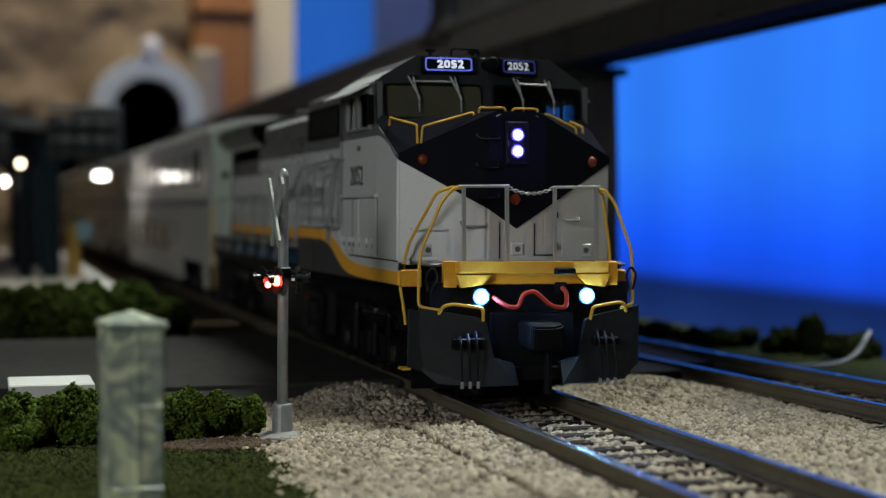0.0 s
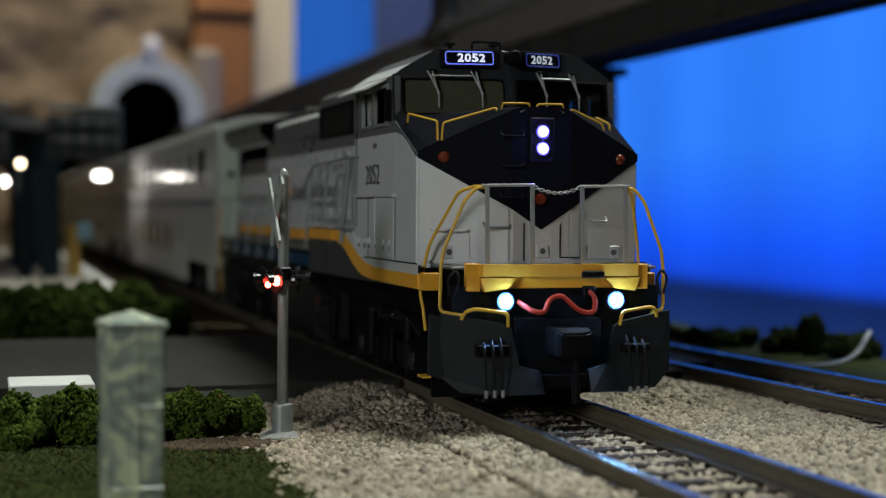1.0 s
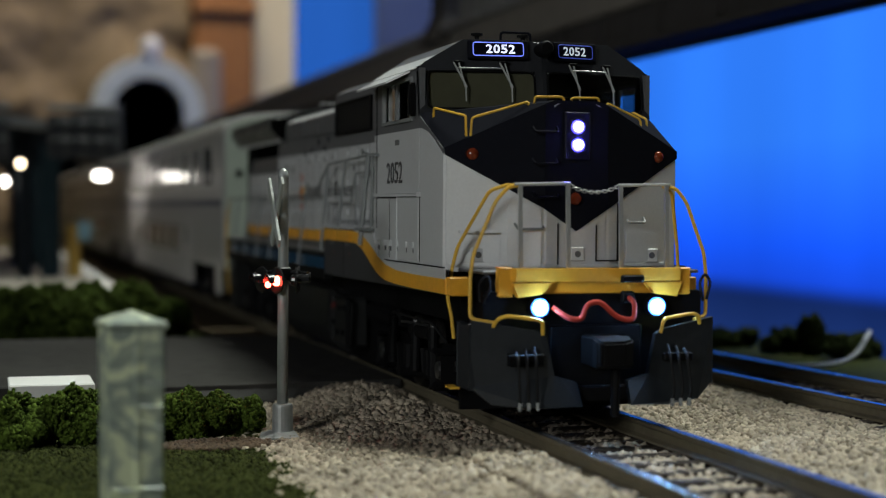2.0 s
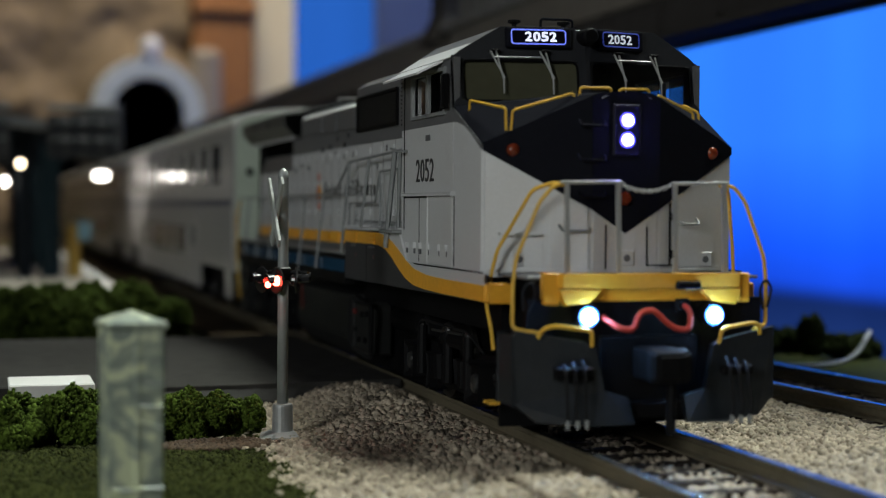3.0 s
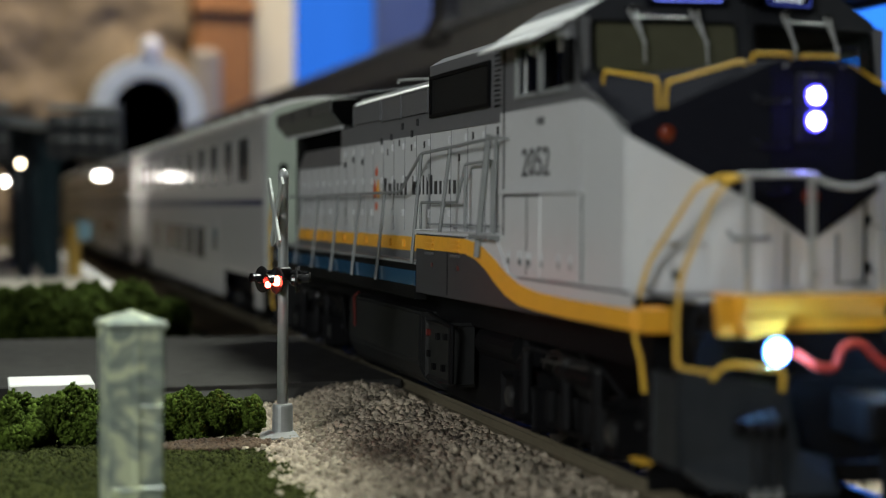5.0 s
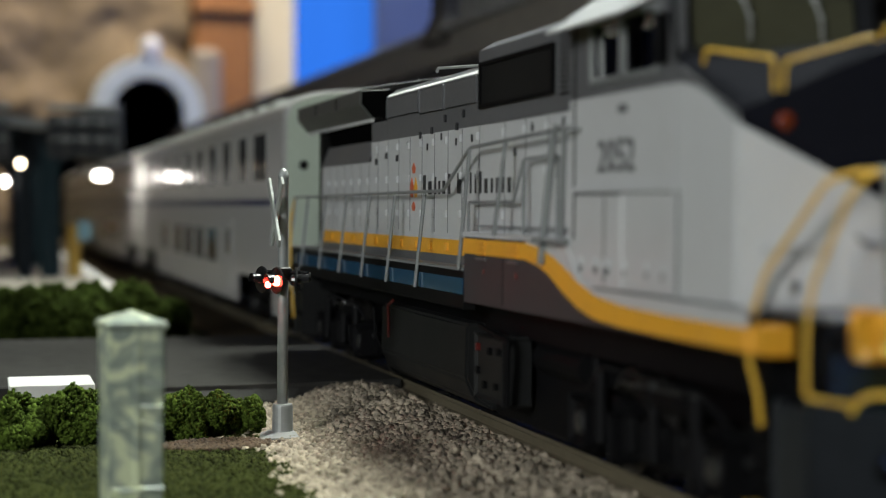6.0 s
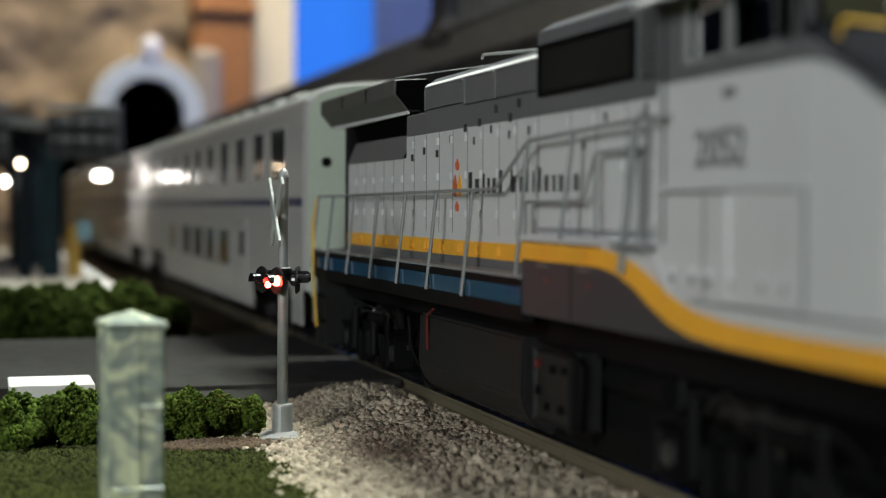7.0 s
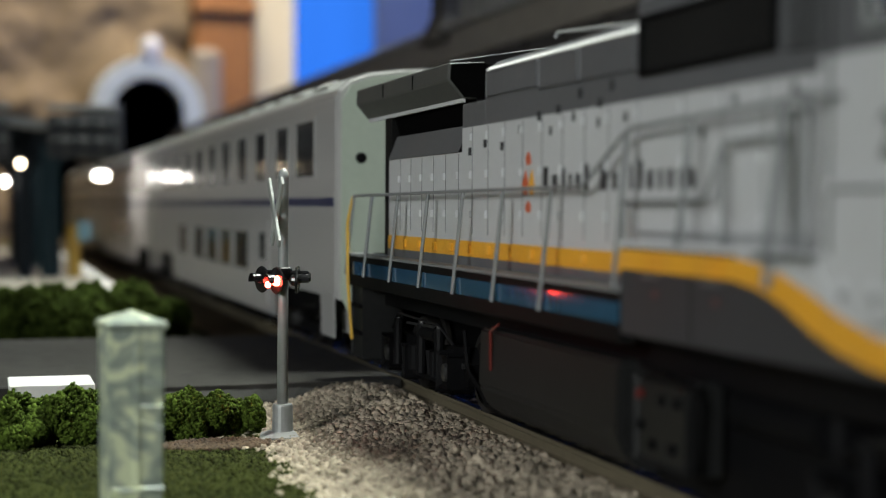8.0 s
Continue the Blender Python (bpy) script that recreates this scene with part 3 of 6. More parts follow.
    part("door_seam", seam, BLACK, nose)
    for x, z in ((0.15, 22.5), (-13.0, 22.3), (12.6, 22.2)):
        y = front_y(x)
        p = part("jack_pad", B(x - 0.95, x + 0.95, y - 0.35, y + 0.2, z - 0.95, z + 0.95, bevel=0.12), SILVER, nose)
        part("jack_hole", lathe(bmesh.new(), [(0.45, y - 0.42), (0.45, y - 0.2)], "y", (x, 0, z), 12), CHARCOAL, p)
    part("door_hinge", B(6.5, 7.0, front_y(6.7) - 0.45, front_y(6.7), 22.4, 23.5, bevel=0.1), BLACK, nose)
    part("door_hinge", B(6.5, 7.0, front_y(6.7) - 0.45, front_y(6.7), 27.2, 28.2, bevel=0.1), BLACK, nose)
    part("door_sill_seam", B(2.9, 6.5, -1.97, -1.2, 21.5, 21.65), BLACK, nose)

    def facet_panel(x0, x1, z0, z1, t, name="nose_panel"):
        part(name, slab(bmesh.new(), [(x, front_y(x) + 0.05, z) for x, z in ((x0, z0), (x1, z0), (x1, z1), (x0, z1))], (0, -0.05 - t, 0)), SILVER, nose)
    facet_panel(8.0, 14.2, 21.4, 25.4, 0.10)
    facet_panel(-14.8, -10.2, 21.4, 24.8, 0.10)
    facet_panel(-15.4, -10.8, 25.3, 25.65, 0.9, "drip_strip")
    for a, b in ((-16.8, -4.65), (-4.6, 4.6), (4.65, 16.8)):
        facet_panel(a, b, 20.75, 21.1, 0.4, "nose_ledge")
    facet_panel(-9.2, -5.0, 21.2, 29.2, 0.08)

    # cab
    cab = part("cab_side_lower", loft(bmesh.new(), [[(-17.8, 14, 20), (17.8, 14, 20), (17.8, 14, 40), (-17.8, 14, 40)], [(-17.8, 39.5, 20), (17.8, 39.5, 20), (17.8, 39.5, 40), (-17.8, 39.5, 40)]]), SILVER, L, "silver-grey painted cab side")
    # walls round the cab windows
    for s in (-1, 1):
        part("window_pillar", B(17.0 * s, 17.8 * s, 13.6, 17.2, 40.0, 48.6), CHARCOAL, L, "dark charcoal cab pillar")
        part("window_pillar", B(17.0 * s, 17.8 * s, 33.8, 39.5, 40.0, 48.6), CHARCOAL, L, "dark charcoal cab pillar")
        part("window_base", B(17.0 * s, 17.8 * s, 17.2, 33.8, 40.0, 41.2), CHARCOAL, L)
        part("window_lintel", B(17.0 * s, 17.8 * s, 17.2, 33.8, 47.6, 48.6), CHARCOAL, L)
    part("cab_rear_wall", B(-17.0, 17.0, 38.7, 39.5, 40.0, 48.6), CHARCOAL, L)
    roof = bmesh.new()
    outer = [(-18.0, 48.4), (-11.2, 52.9), (11.2, 52.9), (18.0, 48.4), (17.2, 48.0), (11.0, 51.9), (-11.0, 51.9), (-17.2, 48.0)]
    loft(roof, [[(x, 14.3 + (0.6 if abs(x) > 15 else 0), z) for x, z in outer], [(x, 44.0, z) for x, z in outer]])
    bmesh.ops.bevel(roof, geom=roof.edges[:], offset=0.15, segments=1, affect="EDGES")
    part("cab_roof", roof, CHARCOAL, L, "dusty charcoal cab roof with bright edge")

    # Silver strip paints in the light caught by the charcoal roof slope.
    both(lambda s: part("roof_slope", slab(bmesh.new(), [(18.1 * s, 15.2, 48.5), (15.0 * s, 14.9, 50.55), (15.0 * s, 40, 50.55), (18.1 * s, 40, 48.5)], (0.05 * s, 0, 0.12)), SILVER, L, "cab roof slope strip made silver for the light on it"))
    # curved rise of the paint line at the cab's front corner
    both(lambda s: part("paint_line", slab(bmesh.new(), [((17.82 - (13.9 - y) * 0.046) * s, y, z) for y, z in ((13.0, 41.6), (3.4, 36.8), (3.4, 36.1), (7.0, 38.2), (9.5, 39.3), (12.2, 39.9), (13.9, 40.0))], (0.1 * s, 0, 0)), CHARCOAL, nose))

    # windscreens: two facets that meet at the centre post
    def windscreen(s):
        ed = lambda x, z: (x * s, 10.6 + abs(x) / 17.8 * 2.9 + (z - 42.0) * 0.17, z)
        fr = bmesh.new()
        def bar(x0, x1, z0, z1, d=0.9):
            slab(fr, [ed(x0, z0), ed(x1, z0), ed(x1, z1), ed(x0, z1)], (0, d, 0))
        xi, xo = (1.1 if s < 0 else 0.7), 16.7
        bar(0.0, xi, 42.4, 52.6)
        bar(xo, 17.8, 41.9, 48.9)
        bar(xi, xo, 41.6, 42.9)
        bar(xi, xo, 48.3, 49.6)
        slab(fr, [ed(xi, 49.6), ed(16.7, 49.6), ed(11.2, 52.9), ed(xi, 52.9)], (0, 0.9, 0))
        slab(fr, [ed(16.7, 48.9), ed(17.8, 48.6), ed(16.7, 49.6)], (0, 0.9, 0))
        f = part("windscreen_frame", fr, CABBLACK, L, "black windscreen surround")
        pane = bmesh.new()
        slab(pane, [Vector(ed(x, z)) + Vector((0, 0.45, 0)) for x, z in ((xi, 42.9), (xo, 42.9), (xo, 48.3), (xi, 48.3))], (0, 0.3, 0))
        part("windscreen", pane, SCREEN if s < 0 else CABGLASS, f, "tinted windscreen pane")
        gasket = bmesh.new()
        tube(gasket, soft([Vector(ed(a, b)) + Vector((0, -0.02, 0)) for a, b in ((8, 42.9), (xi + 0.1, 42.9), (xi + 0.1, 48.3), (xo - 0.1, 48.3), (xo - 0.1, 42.9), (8, 42.9))], 1.0), 0.16, 6)
        part("gasket", gasket, BLACK, f)
        # two pantograph wipers with their link
        xs = (5.8, 12.4) if s < 0 else (4.7, 10.4)
        for x in xs:
            w = bmesh.new()
            foot = Vector(ed(x + 1.15 * s, 45.9)) + Vector((0, -0.5, 0))
            for dx in (-0.2, 0.55):
                tube(w, [Vector(ed(x - dx * s, 49.5)) + Vector((0, -0.8, 0)), foot + Vector((dx * 0.3, 0, 0))], 0.13, 6)
            hub = ed(x, 49.5)
            wp = part("wiper_arm", w, STEEL, L, "bright metal windscreen wiper arm")
            part("wiper_pivot", B(hub[0] - 0.5, hub[0] + 0.7, hub[1] - 1.0, hub[1] + 0.2, 49.4, 49.75, bevel=0.08), BLACK, wp, "black wiper pivot")
            part("wiper_blade", tube(bmesh.new(), [foot, Vector(ed(x + 1.2 * s, 43.9)) + Vector((0, -0.25, 0))], 0.11, 6), STEEL, wp)
        part("wiper_link", tube(bmesh.new(), [Vector(ed(x, 48.7)) + Vector((0, -0.8, 0)) for x in xs], 0.11, 6), STEEL, L)
        # number board
        hw = 4.4 if s < 0 else 3.6
        a, b = (Vector(ed(2.1, 51.4)), Vector(ed(10.9, 51.4))) if s < 0 else (Vector(ed(1.7, 51.4)), Vector(ed(8.9, 51.4)))
        u = (b - a).normalized() * s
        up = Vector((0, 0.12, 1)).normalized()
        c = (a + b) / 2 + Vector((0, -0.9, 0.1))
        m = axes(c, u, up)
        nb = bmesh.new()
        box(nb, -hw, hw, -1.5, 1.4, -2.2, 0.0, bevel=0.3, seg=2)
        nb.transform(m)
        n = part("number_board", nb, NAVY, L, "black number board box")
        e1 = bmesh.new()
        tube(e1, soft([m @ Vector(p) for p in ((0, -0.98, 0.03), (0.75 - hw, -0.98, 0.03), (0.75 - hw, 0.92, 0.03), (hw - 0.75, 0.92, 0.03), (hw - 0.75, -0.98, 0.03), (0, -0.98, 0.03))], 0.4), 0.075, 6)
        part("lit_rim", e1, BOARDBLUE if s < 0 else BOARDDIM, n, "glowing blue number board rim")
        pl = bmesh.new()
        box(pl, 0.8 - hw, hw - 0.8, -0.9, 0.85, -0.02, 0.05)
        pl.transform(m)
        part("board_panel", pl, BOARDDARK, n)
        digits("2052", 1.25, 4.4 if s < 0 else 3.9, m @ Matrix.Translation((0.3 if s < 0 else -0.2, 0, 0.09)), NUMGLOW if s < 0 else NUMDIM, n, 0.014)
    both(windscreen)
    part("roof_lamp", lathe(bmesh.new(), [(0.02, 9.6), (0.85, 9.6), (1.1, 9.9), (1.1, 12.4)], "y", (0, 0, 51.6), 16), BLACK, L, "small black lamp between the number boards")
    both(lambda s: part("roof_vent_horn", lathe(bmesh.new(), [(0.35, 52.9), (0.35, 53.9), (0.9, 54.1), (0.9, 54.4)], "z", (3.6 * s - 4, 19, 0), 12), BLACK, L))
    part("roof_grab", tube(bmesh.new(), soft([(-5.4, 14.6, 52.8), (-5.4, 14.6, 54.2), (-0.8, 14.6, 54.2), (-0.8, 14.6, 52.8)], 0.5), 0.18, 6), NAVY, L)

    # side windows, visor, mirror
    def cab_side(s):
        fr = bmesh.new()
        for b in ((17.2, 17.8, 41.2, 47.6), (25.2, 26.0, 41.2, 47.6), (33.2, 33.8, 41.2, 47.6), (17.8, 33.2, 41.2, 41.7), (17.8, 33.2, 47.1, 47.6)):
            box(fr, 17.6 * s, 18.15 * s, b[0], b[1], b[2], b[3])
        f = part("side_window_frame", fr, GREYRAIL, L, "grey sliding cab window frame")
        part("side_pane", B(17.25 * s, 17.4 * s, 26.0, 33.2, 41.7, 47.1), CABGLASS, f, "dark cab side pane")
        part("side_pane", B(17.1 * s, 17.25 * s, 17.8, 22.0, 41.7, 47.1), CABGLASS, f)
        part("visor", slab(bmesh.new(), [(17.9 * s, 18.5, 48.3), (17.9 * s, 38.5, 48.3), (21.0 * s, 38.5, 46.7), (21.0 * s, 20.5, 46.7)], (0.05 * s, 0, 0.3)), SILVER, L, "bright grey sun visor over the cab window")
        part("mirror", B(18.2 * s, 18.6 * s, 15.2, 16.6, 42.0, 46.4, bevel=0.15), BLACK, L)
        # crew seat seen through the window
        part("crew_seat", B(9.5 * s, 13.5 * s, 26, 30, 40, 46, bevel=0.6), BLACK, L)
        digits("2052", 3.2, 9.2, axes((17.86 * s, 27.2, 33.9), (0, s, 0), (0, 0, 1)), LETTER, L)
        # cab hatch, its ledge, and rivet bolts
        h = part("side_hatch", B(17.75 * s, 17.98 * s, 13.4, 25.2, 20.9, 30.2, bevel=0.12), SILVER, L)
        part("hatch_ledge", B(17.8 * s, 18.35 * s, 13.0, 37.8, 30.3, 30.75, bevel=0.1), SILVER, L, "thin ledge over the cab hatch")
        part("hatch_seam", B(17.8 * s, 17.92 * s, 13.0, 37.8, 30.05, 30.3), BLACK, L)
        for y in (16, 19.5, 24.6, 29, 32, 36):
            b = part("lift_bolt", B(17.8 * s, 18.1 * s, y - 0.3, y + 0.3, 22.9, 23.6, bevel=0.08), SILVER, L)
            part("bolt_slot", B(17.8 * s, 18.02 * s, y - 0.22, y + 0.22, 22.1, 22.85), CHARCOAL, b)
        part("builder_plate", B(17.8 * s, 17.95 * s, 24.6, 26.6, 38.0, 38.8), CHARCOAL, L)
        for a, b, z0, z1 in ((13.2, 13.35, 21, 30), (37.9, 38.25, 25.4, 48.0), (29.9, 30.05, 21, 30)):
            part("panel_seam", B(17.78 * s, 17.86 * s, a, b, z0, z1), BLACK, L)
        part("lower_seam", B(17.78 * s, 17.9 * s, 1.0, 38, 20.5, 20.7), BLACK, L)
        part("cab_grab", tube(bmesh.new(), soft([(17.8 * s, 36.4, 36.9), (19.3 * s, 36.4, 36.9), (19.4 * s, 40.0, 37.4)], 0.5), 0.2, 6), GREYRAIL, L)
    both(cab_side)

    # sill and skirt with the yellow stripe that climbs behind the cab
    def skirt(s):
        X = 17.9 * s
        d = (0.5 * s, 0, 0)
        part("skirt", slab(bmesh.new(), [(X - 0.3 * s, -0.3, 17.0), (X - 0.3 * s, 75.2, 16.6), (X - 0.3 * s, 75.2, 25.0), (X - 0.3 * s, 42.0, 25.0), (X - 0.3 * s, 40.0, 20.4), (X - 0.3 * s, -0.3, 20.4)], (0.42 * s, 0, 0)), SKIRTSHADE, L, "charcoal skirt below the cab and walkway, darkened for its shade")
        curve = [(-0.3, 17.1, 19.1), (16, 17.1, 19.1), (25, 17.2, 19.3), (31.5, 17.5, 19.9), (36, 18.3, 21.0), (40, 19.6, 22.4), (44, 21.2, 23.6), (47.5, 22.2, 24.3), (52, 22.8, 24.7), (75.2, 22.9, 24.8)]
        bm = bmesh.new()
        loft(bm, [[(X + 0.13 * s, y, lo), (X + 0.27 * s, y, lo), (X + 0.27 * s, y, hi), (X + 0.13 * s, y, hi)] for y, lo, hi in curve])
        part("yellow_stripe", bm, YELLOW, L, "golden yellow stripe climbing behind the cab")
        fill = bmesh.new()
        loft(fill, [[(X - 0.2 * s, y, hi - 0.1), (X + 0.2 * s, y, hi - 0.1), (X + 0.2 * s, y, max(hi, 20.5 if y < 38 else 24.9)), (X - 0.2 * s, y, max(hi, 20.5 if y < 38 else 24.9))] for y, lo, hi in curve[:9]])
        part("silver_sill", fill, SILVER, L)
        part("step_top", B(14.0 * s, 18.2 * s, 39.6, 75.2, 25.0, 25.5, bevel=0.1), SILVER, L, "grey raised walkway step")
        for y in (54, 66):
            for k in range(4):
                part("louvre", B(X + 0.2 * s, X + 0.55 * s, y, y + 3.6, 22.2 + 0.65 * k, 22.5 + 0.65 * k), YELLOW if k > 0 else CHARCOAL, L)
            part("warning_label", B(X + 0.1 * s, X + 0.2 * s, y + 1, y + 1.7, 20.5, 21.1), REDDIM, L)
        part("door_line", B(X + 0.1 * s, X + 0.17 * s, 60.0, 60.15, 17, 22.8), BLACK, L)
        # rear walkway sill with blue stripe
        part("sill", B(16.6 * s, 18.0 * s, 75.2, 190, 15.6, 20.6, bevel=0.12), SILLSHADE, L, "walkway sill coloured black for its shade")
        part("blue_stripe", slab(bmesh.new(), [(17.9 * s, 75.4, 17.5), (18.2 * s, 75.4, 17.5), (18.14 * s, 75.4, 19.6), (17.9 * s, 75.4, 19.6)], (0, 110.6, 0)), BLUE, L, "blue stripe along the walkway sill")
        part("walkway", B(14.8 * s, 18.3 * s, 75.2, 190, 20.6, 21.0, bevel=0.08), GREYRAIL, L)
    both(skirt)

    # hood
    low = [(-15.4, 21), (-15.4, 39.4), (15.4, 39.4), (15.4, 21)]
    part("hood", loft(bmesh.new(), [[(x, 39.6, z) for x, z in low], [(x, 134.6, z) for x, z in low]]), SILVER, L, "silver-grey long hood")
    rear = [(-15.4, 21), (-15.4, 36.2), (15.4, 36.2), (15.4, 21)]
    part("rear_hood", loft(bmesh.new(), [[(x, 134.6, z) for x, z in rear], [(x, 173, z) for x, z in rear]]), SILVER, L, "silver-grey rear hood")
    # Black block stands in for the shadow between hood and coach.
    part("rear_gap_shade", B(-15.2, 15.2, 173.0, 176.5, 21, 43.3, bevel=0.2), SILLSHADE, L, "black block for the shaded gap behind the rear hood")
    up = [(-15.38, 39.4), (-15.38, 46.2), (-13.8, 47.5), (13.8, 47.5), (15.38, 46.2), (15.38, 39.4)]
    part("hood_top", loft(bmesh.new(), [[(x, 77, z) for x, z in up], [(x, 124.6, z) for x, z in up]]), CHARCOAL, L, "dark charcoal upper hood")
    part("hood_shoulder", B(-15.38, 15.38, 124.6, 134.6, 39.4, 42.6, bevel=0.1), CHARCOAL, L, "dark charcoal hood side before the radiator")
    # Black block puts in the shade of the recess before the radiator.
    part("recess_shade", B(-11.5, 11.5, 124.4, 135.2, 42.0, 47.6), DEEPBLACK, L, "black block in place of the shaded recess before the radiator")
    # Whitish strip stands for the highlight on the hood's upper edge.
    both(lambda s: part("hood_edge", slab(bmesh.new(), [(15.42 * s, 77.5, 46.2), (15.42 * s, 124.4, 46.2), (14.95 * s, 124.4, 46.62), (14.95 * s, 77.5, 46.62)], (0.06 * s, 0, 0.1)), EDGELIGHT, L, "painted highlight along the hood edge"))
    bx = [(-15.55, 39.4), (-15.55, 49.0), (-13.6, 50.2), (13.6, 50.2), (15.55, 49.0), (15.55, 39.4)]
    part("blower_box", loft(bmesh.new(), [[(x, 39.6, z) for x, z in bx], [(x, 77.2, z) for x, z in bx]]), CHARCOAL, L, "dark charcoal blower box with a black grille")

    def hood_side(s):
        f = bmesh.new()
        for b in ((49.6, 76.2, 46.9, 47.4), (49.6, 76.2, 41.5, 42.0), (49.6, 50.2, 42.0, 46.9), (75.6, 76.2, 42.0, 46.9)):
            box(f, 15.5 * s, 16.0 * s, b[0], b[1], b[2], b[3])
        g = part("grille_frame", f, BLACK, L)
        part("grille", B(15.5 * s, 15.7 * s, 50.2, 75.6, 42.0, 46.9), GRILLE, g, "black mesh intake grille")
        for k in range(11):
            part("vent_slat", B(15.5 * s, 15.95 * s, 43.2, 47.8, 41.6 + k * 0.62, 41.95 + k * 0.62), CHARCOAL, L)
        part("vent_back", B(15.5 * s, 15.62 * s, 42.8, 48.2, 41.3, 48.6), BLACK, L)
        # hood doors: seams, hinges, latches
        ys = [44.5, 52.0, 59.5, 67.0, 77.1, 84.5, 91, 97.5, 104, 110.5, 117, 123.5, 130, 136, 142, 148, 154, 160, 166]
        for i, y in enumerate(ys):
            part("door_seam", B(15.4 * s, 15.47 * s, y, y + 0.14, 25.2, 36.0 if y > 134 else 39.3), SEAM, L)
            for z in (27.4, 32.6) if y > 134 else (27.4, 32.6, 37.6):
                part("hinge", B(15.4 * s, 15.65 * s, y + 0.4, y + 0.65, z, z + 0.9, bevel=0.06), SILVER, L)
        for y, z in ((47, 38.9), (57, 38.7), (63, 36), (80, 38.4), (87, 38.2), (94, 39.2), (101, 38.0)):
            part("small_label", B(15.4 * s, 15.47 * s, y, y + 0.7, z - 1.0, z), LETTER, L)
        part("hood_stripe", B(15.3 * s, 15.58 * s, 75.4, 172.8, 22.2, 24.3), YELLOW, L, "golden yellow hood stripe")
        part("hood_base", B(15.3 * s, 15.6 * s, 75.4, 172.8, 21.0, 22.2), CHARCOAL, L)
        for y in range(82, 170, 8):
            part("stripe_latch", B(15.5 * s, 15.8 * s, y, y + 0.9, 22.8, 23.7, bevel=0.08), YELLOW, L)
        for y0, y1, z0, z1 in ((78.0, 92.2, 42.5, 45.9), (93.0, 104.6, 42.5, 45.9), (105.6, 123.8, 42.9, 45.9)):
            part("upper_panel", B(15.3 * s, 15.66 * s, y0, y1, z0, z1, bevel=0.1), CHARCOAL, L)
        for y, z in ((83.5, 41.8), (86.5, 40.2), (92, 41.6), (98.5, 40.2), (104.5, 39.8), (111, 38.6), (117.6, 36.8), (124.2, 37.4), (130.6, 36.6)):
            part("door_latch", B(15.4 * s, 15.62 * s, y, y + 0.55, z - 0.9, z, bevel=0.06), LETTER, L)
        # plain bars and shapes in place of the operator's name and mark
        if s < 0:
            y, fw = 103.4, 38.4 / 44.6
            for k, (w, h) in enumerate(((2.3, 3.6), (2.6, 2.4), (1.4, 3.2), (1.3, 2.4), (2.0, 2.4), (1.8, 3.6), (0.0, 0.0), (2.7, 3.6), (1.9, 2.4), (0.9, 3.6), (0.9, 3.3), (1.3, 3.6), (2.0, 2.4), (1.3, 2.4), (1.9, 2.4), (0.8, 3.3), (1.9, 2.4))):
                if w:
                    part("lettering_bar", B(-15.5, -15.4, y - w * 0.66 * fw, y, 30.6, 30.6 + h * 0.78), LETTER, L)
                y -= (max(w, 1.4) + 0.95) * fw
            for dy, z0, z1, w in ((0, 28.2, 29.6, 1.1), (0, 33.8, 35.4, 1.1), (1.0, 30.2, 33.2, 1.1), (-1.1, 30.2, 33.2, 1.0)):
                part("mark_shape", slab(bmesh.new(), [(-15.42, 108.4 + dy - w / 2, z0), (-15.42, 108.4 + dy + w / 2, z0), (-15.42, 108.4 + dy + w / 2 + 0.5, (z0 + z1) / 2), (-15.42, 108.4 + dy, z1), (-15.42, 108.4 + dy - w / 2 - 0.3, (z0 + z1) / 2)], (-0.1, 0, 0)), ORANGE if dy >= 0 else YELLOW, L)
    both(hood_side)

    # radiator wings at the rear
    for s in (-1, 1):
        w = bmesh.new()
        sec = [(12.2 * s, 48.5), (17.4 * s, 48.2), (17.5 * s, 45.8), (15.4 * s, 43.4), (12.2 * s, 43.4)]
        loft(w, [[(x, 134.6, z) for x, z in sec], [(x, 187.0, z) for x, z in sec]])
        bmesh.ops.bevel(w, geom=w.edges[:], offset=0.2, segments=1, affect="EDGES")
        part("radiator_wing", w, WINGPAINT, L, "overhanging dark radiator wing")
        part("radiator_grille", slab(bmesh.new(), [(14.6 * s, 135, 43.4), (14.6 * s, 172.5, 43.4), (13.5 * s, 172.5, 39.6), (13.5 * s, 135, 39.6)], (0.12 * s, 0, 0)), DEEPBLACK, L, "black radiator intake")
        part("radiator_sill", slab(bmesh.new(), [(14.0 * s, 134.8, 39.9), (14.0 * s, 172.8, 39.9), (15.45 * s, 172.8, 36.2), (15.45 * s, 136.2, 36.2)], (0.15 * s, 0, 0)), CHARCOAL, L, "sloped dark panel under the radiator")
        lip = slab(bmesh.new(), [(15.4 * s, 134.8, 43.45), (15.4 * s, 186.5, 43.45), (15.4 * s, 186.5, 42.9), (15.4 * s, 134.8, 42.9)], (-0.5 * s, 0, 0))
        part("wing_lip", lip, SILVER, L, "pale lower edge of the radiator wing")
        # Black plate paints the wing's closed end as a shaded opening.
        part("wing_end_shade", slab(bmesh.new(), [(12.2 * s, 134.5, 48.3), (17.1 * s, 134.5, 48.0), (17.2 * s, 134.5, 45.9), (15.2 * s, 134.5, 43.6), (12.2 * s, 134.5, 43.6)], (0, -0.1, 0)), DEEPBLACK, L, "black plate in place of the shaded open wing end")
        for y in (152, 169):
            part("wing_rib", B(17.4 * s, 17.6 * s, y, y + 0.25, 45.8, 47.8), BLACK, L)
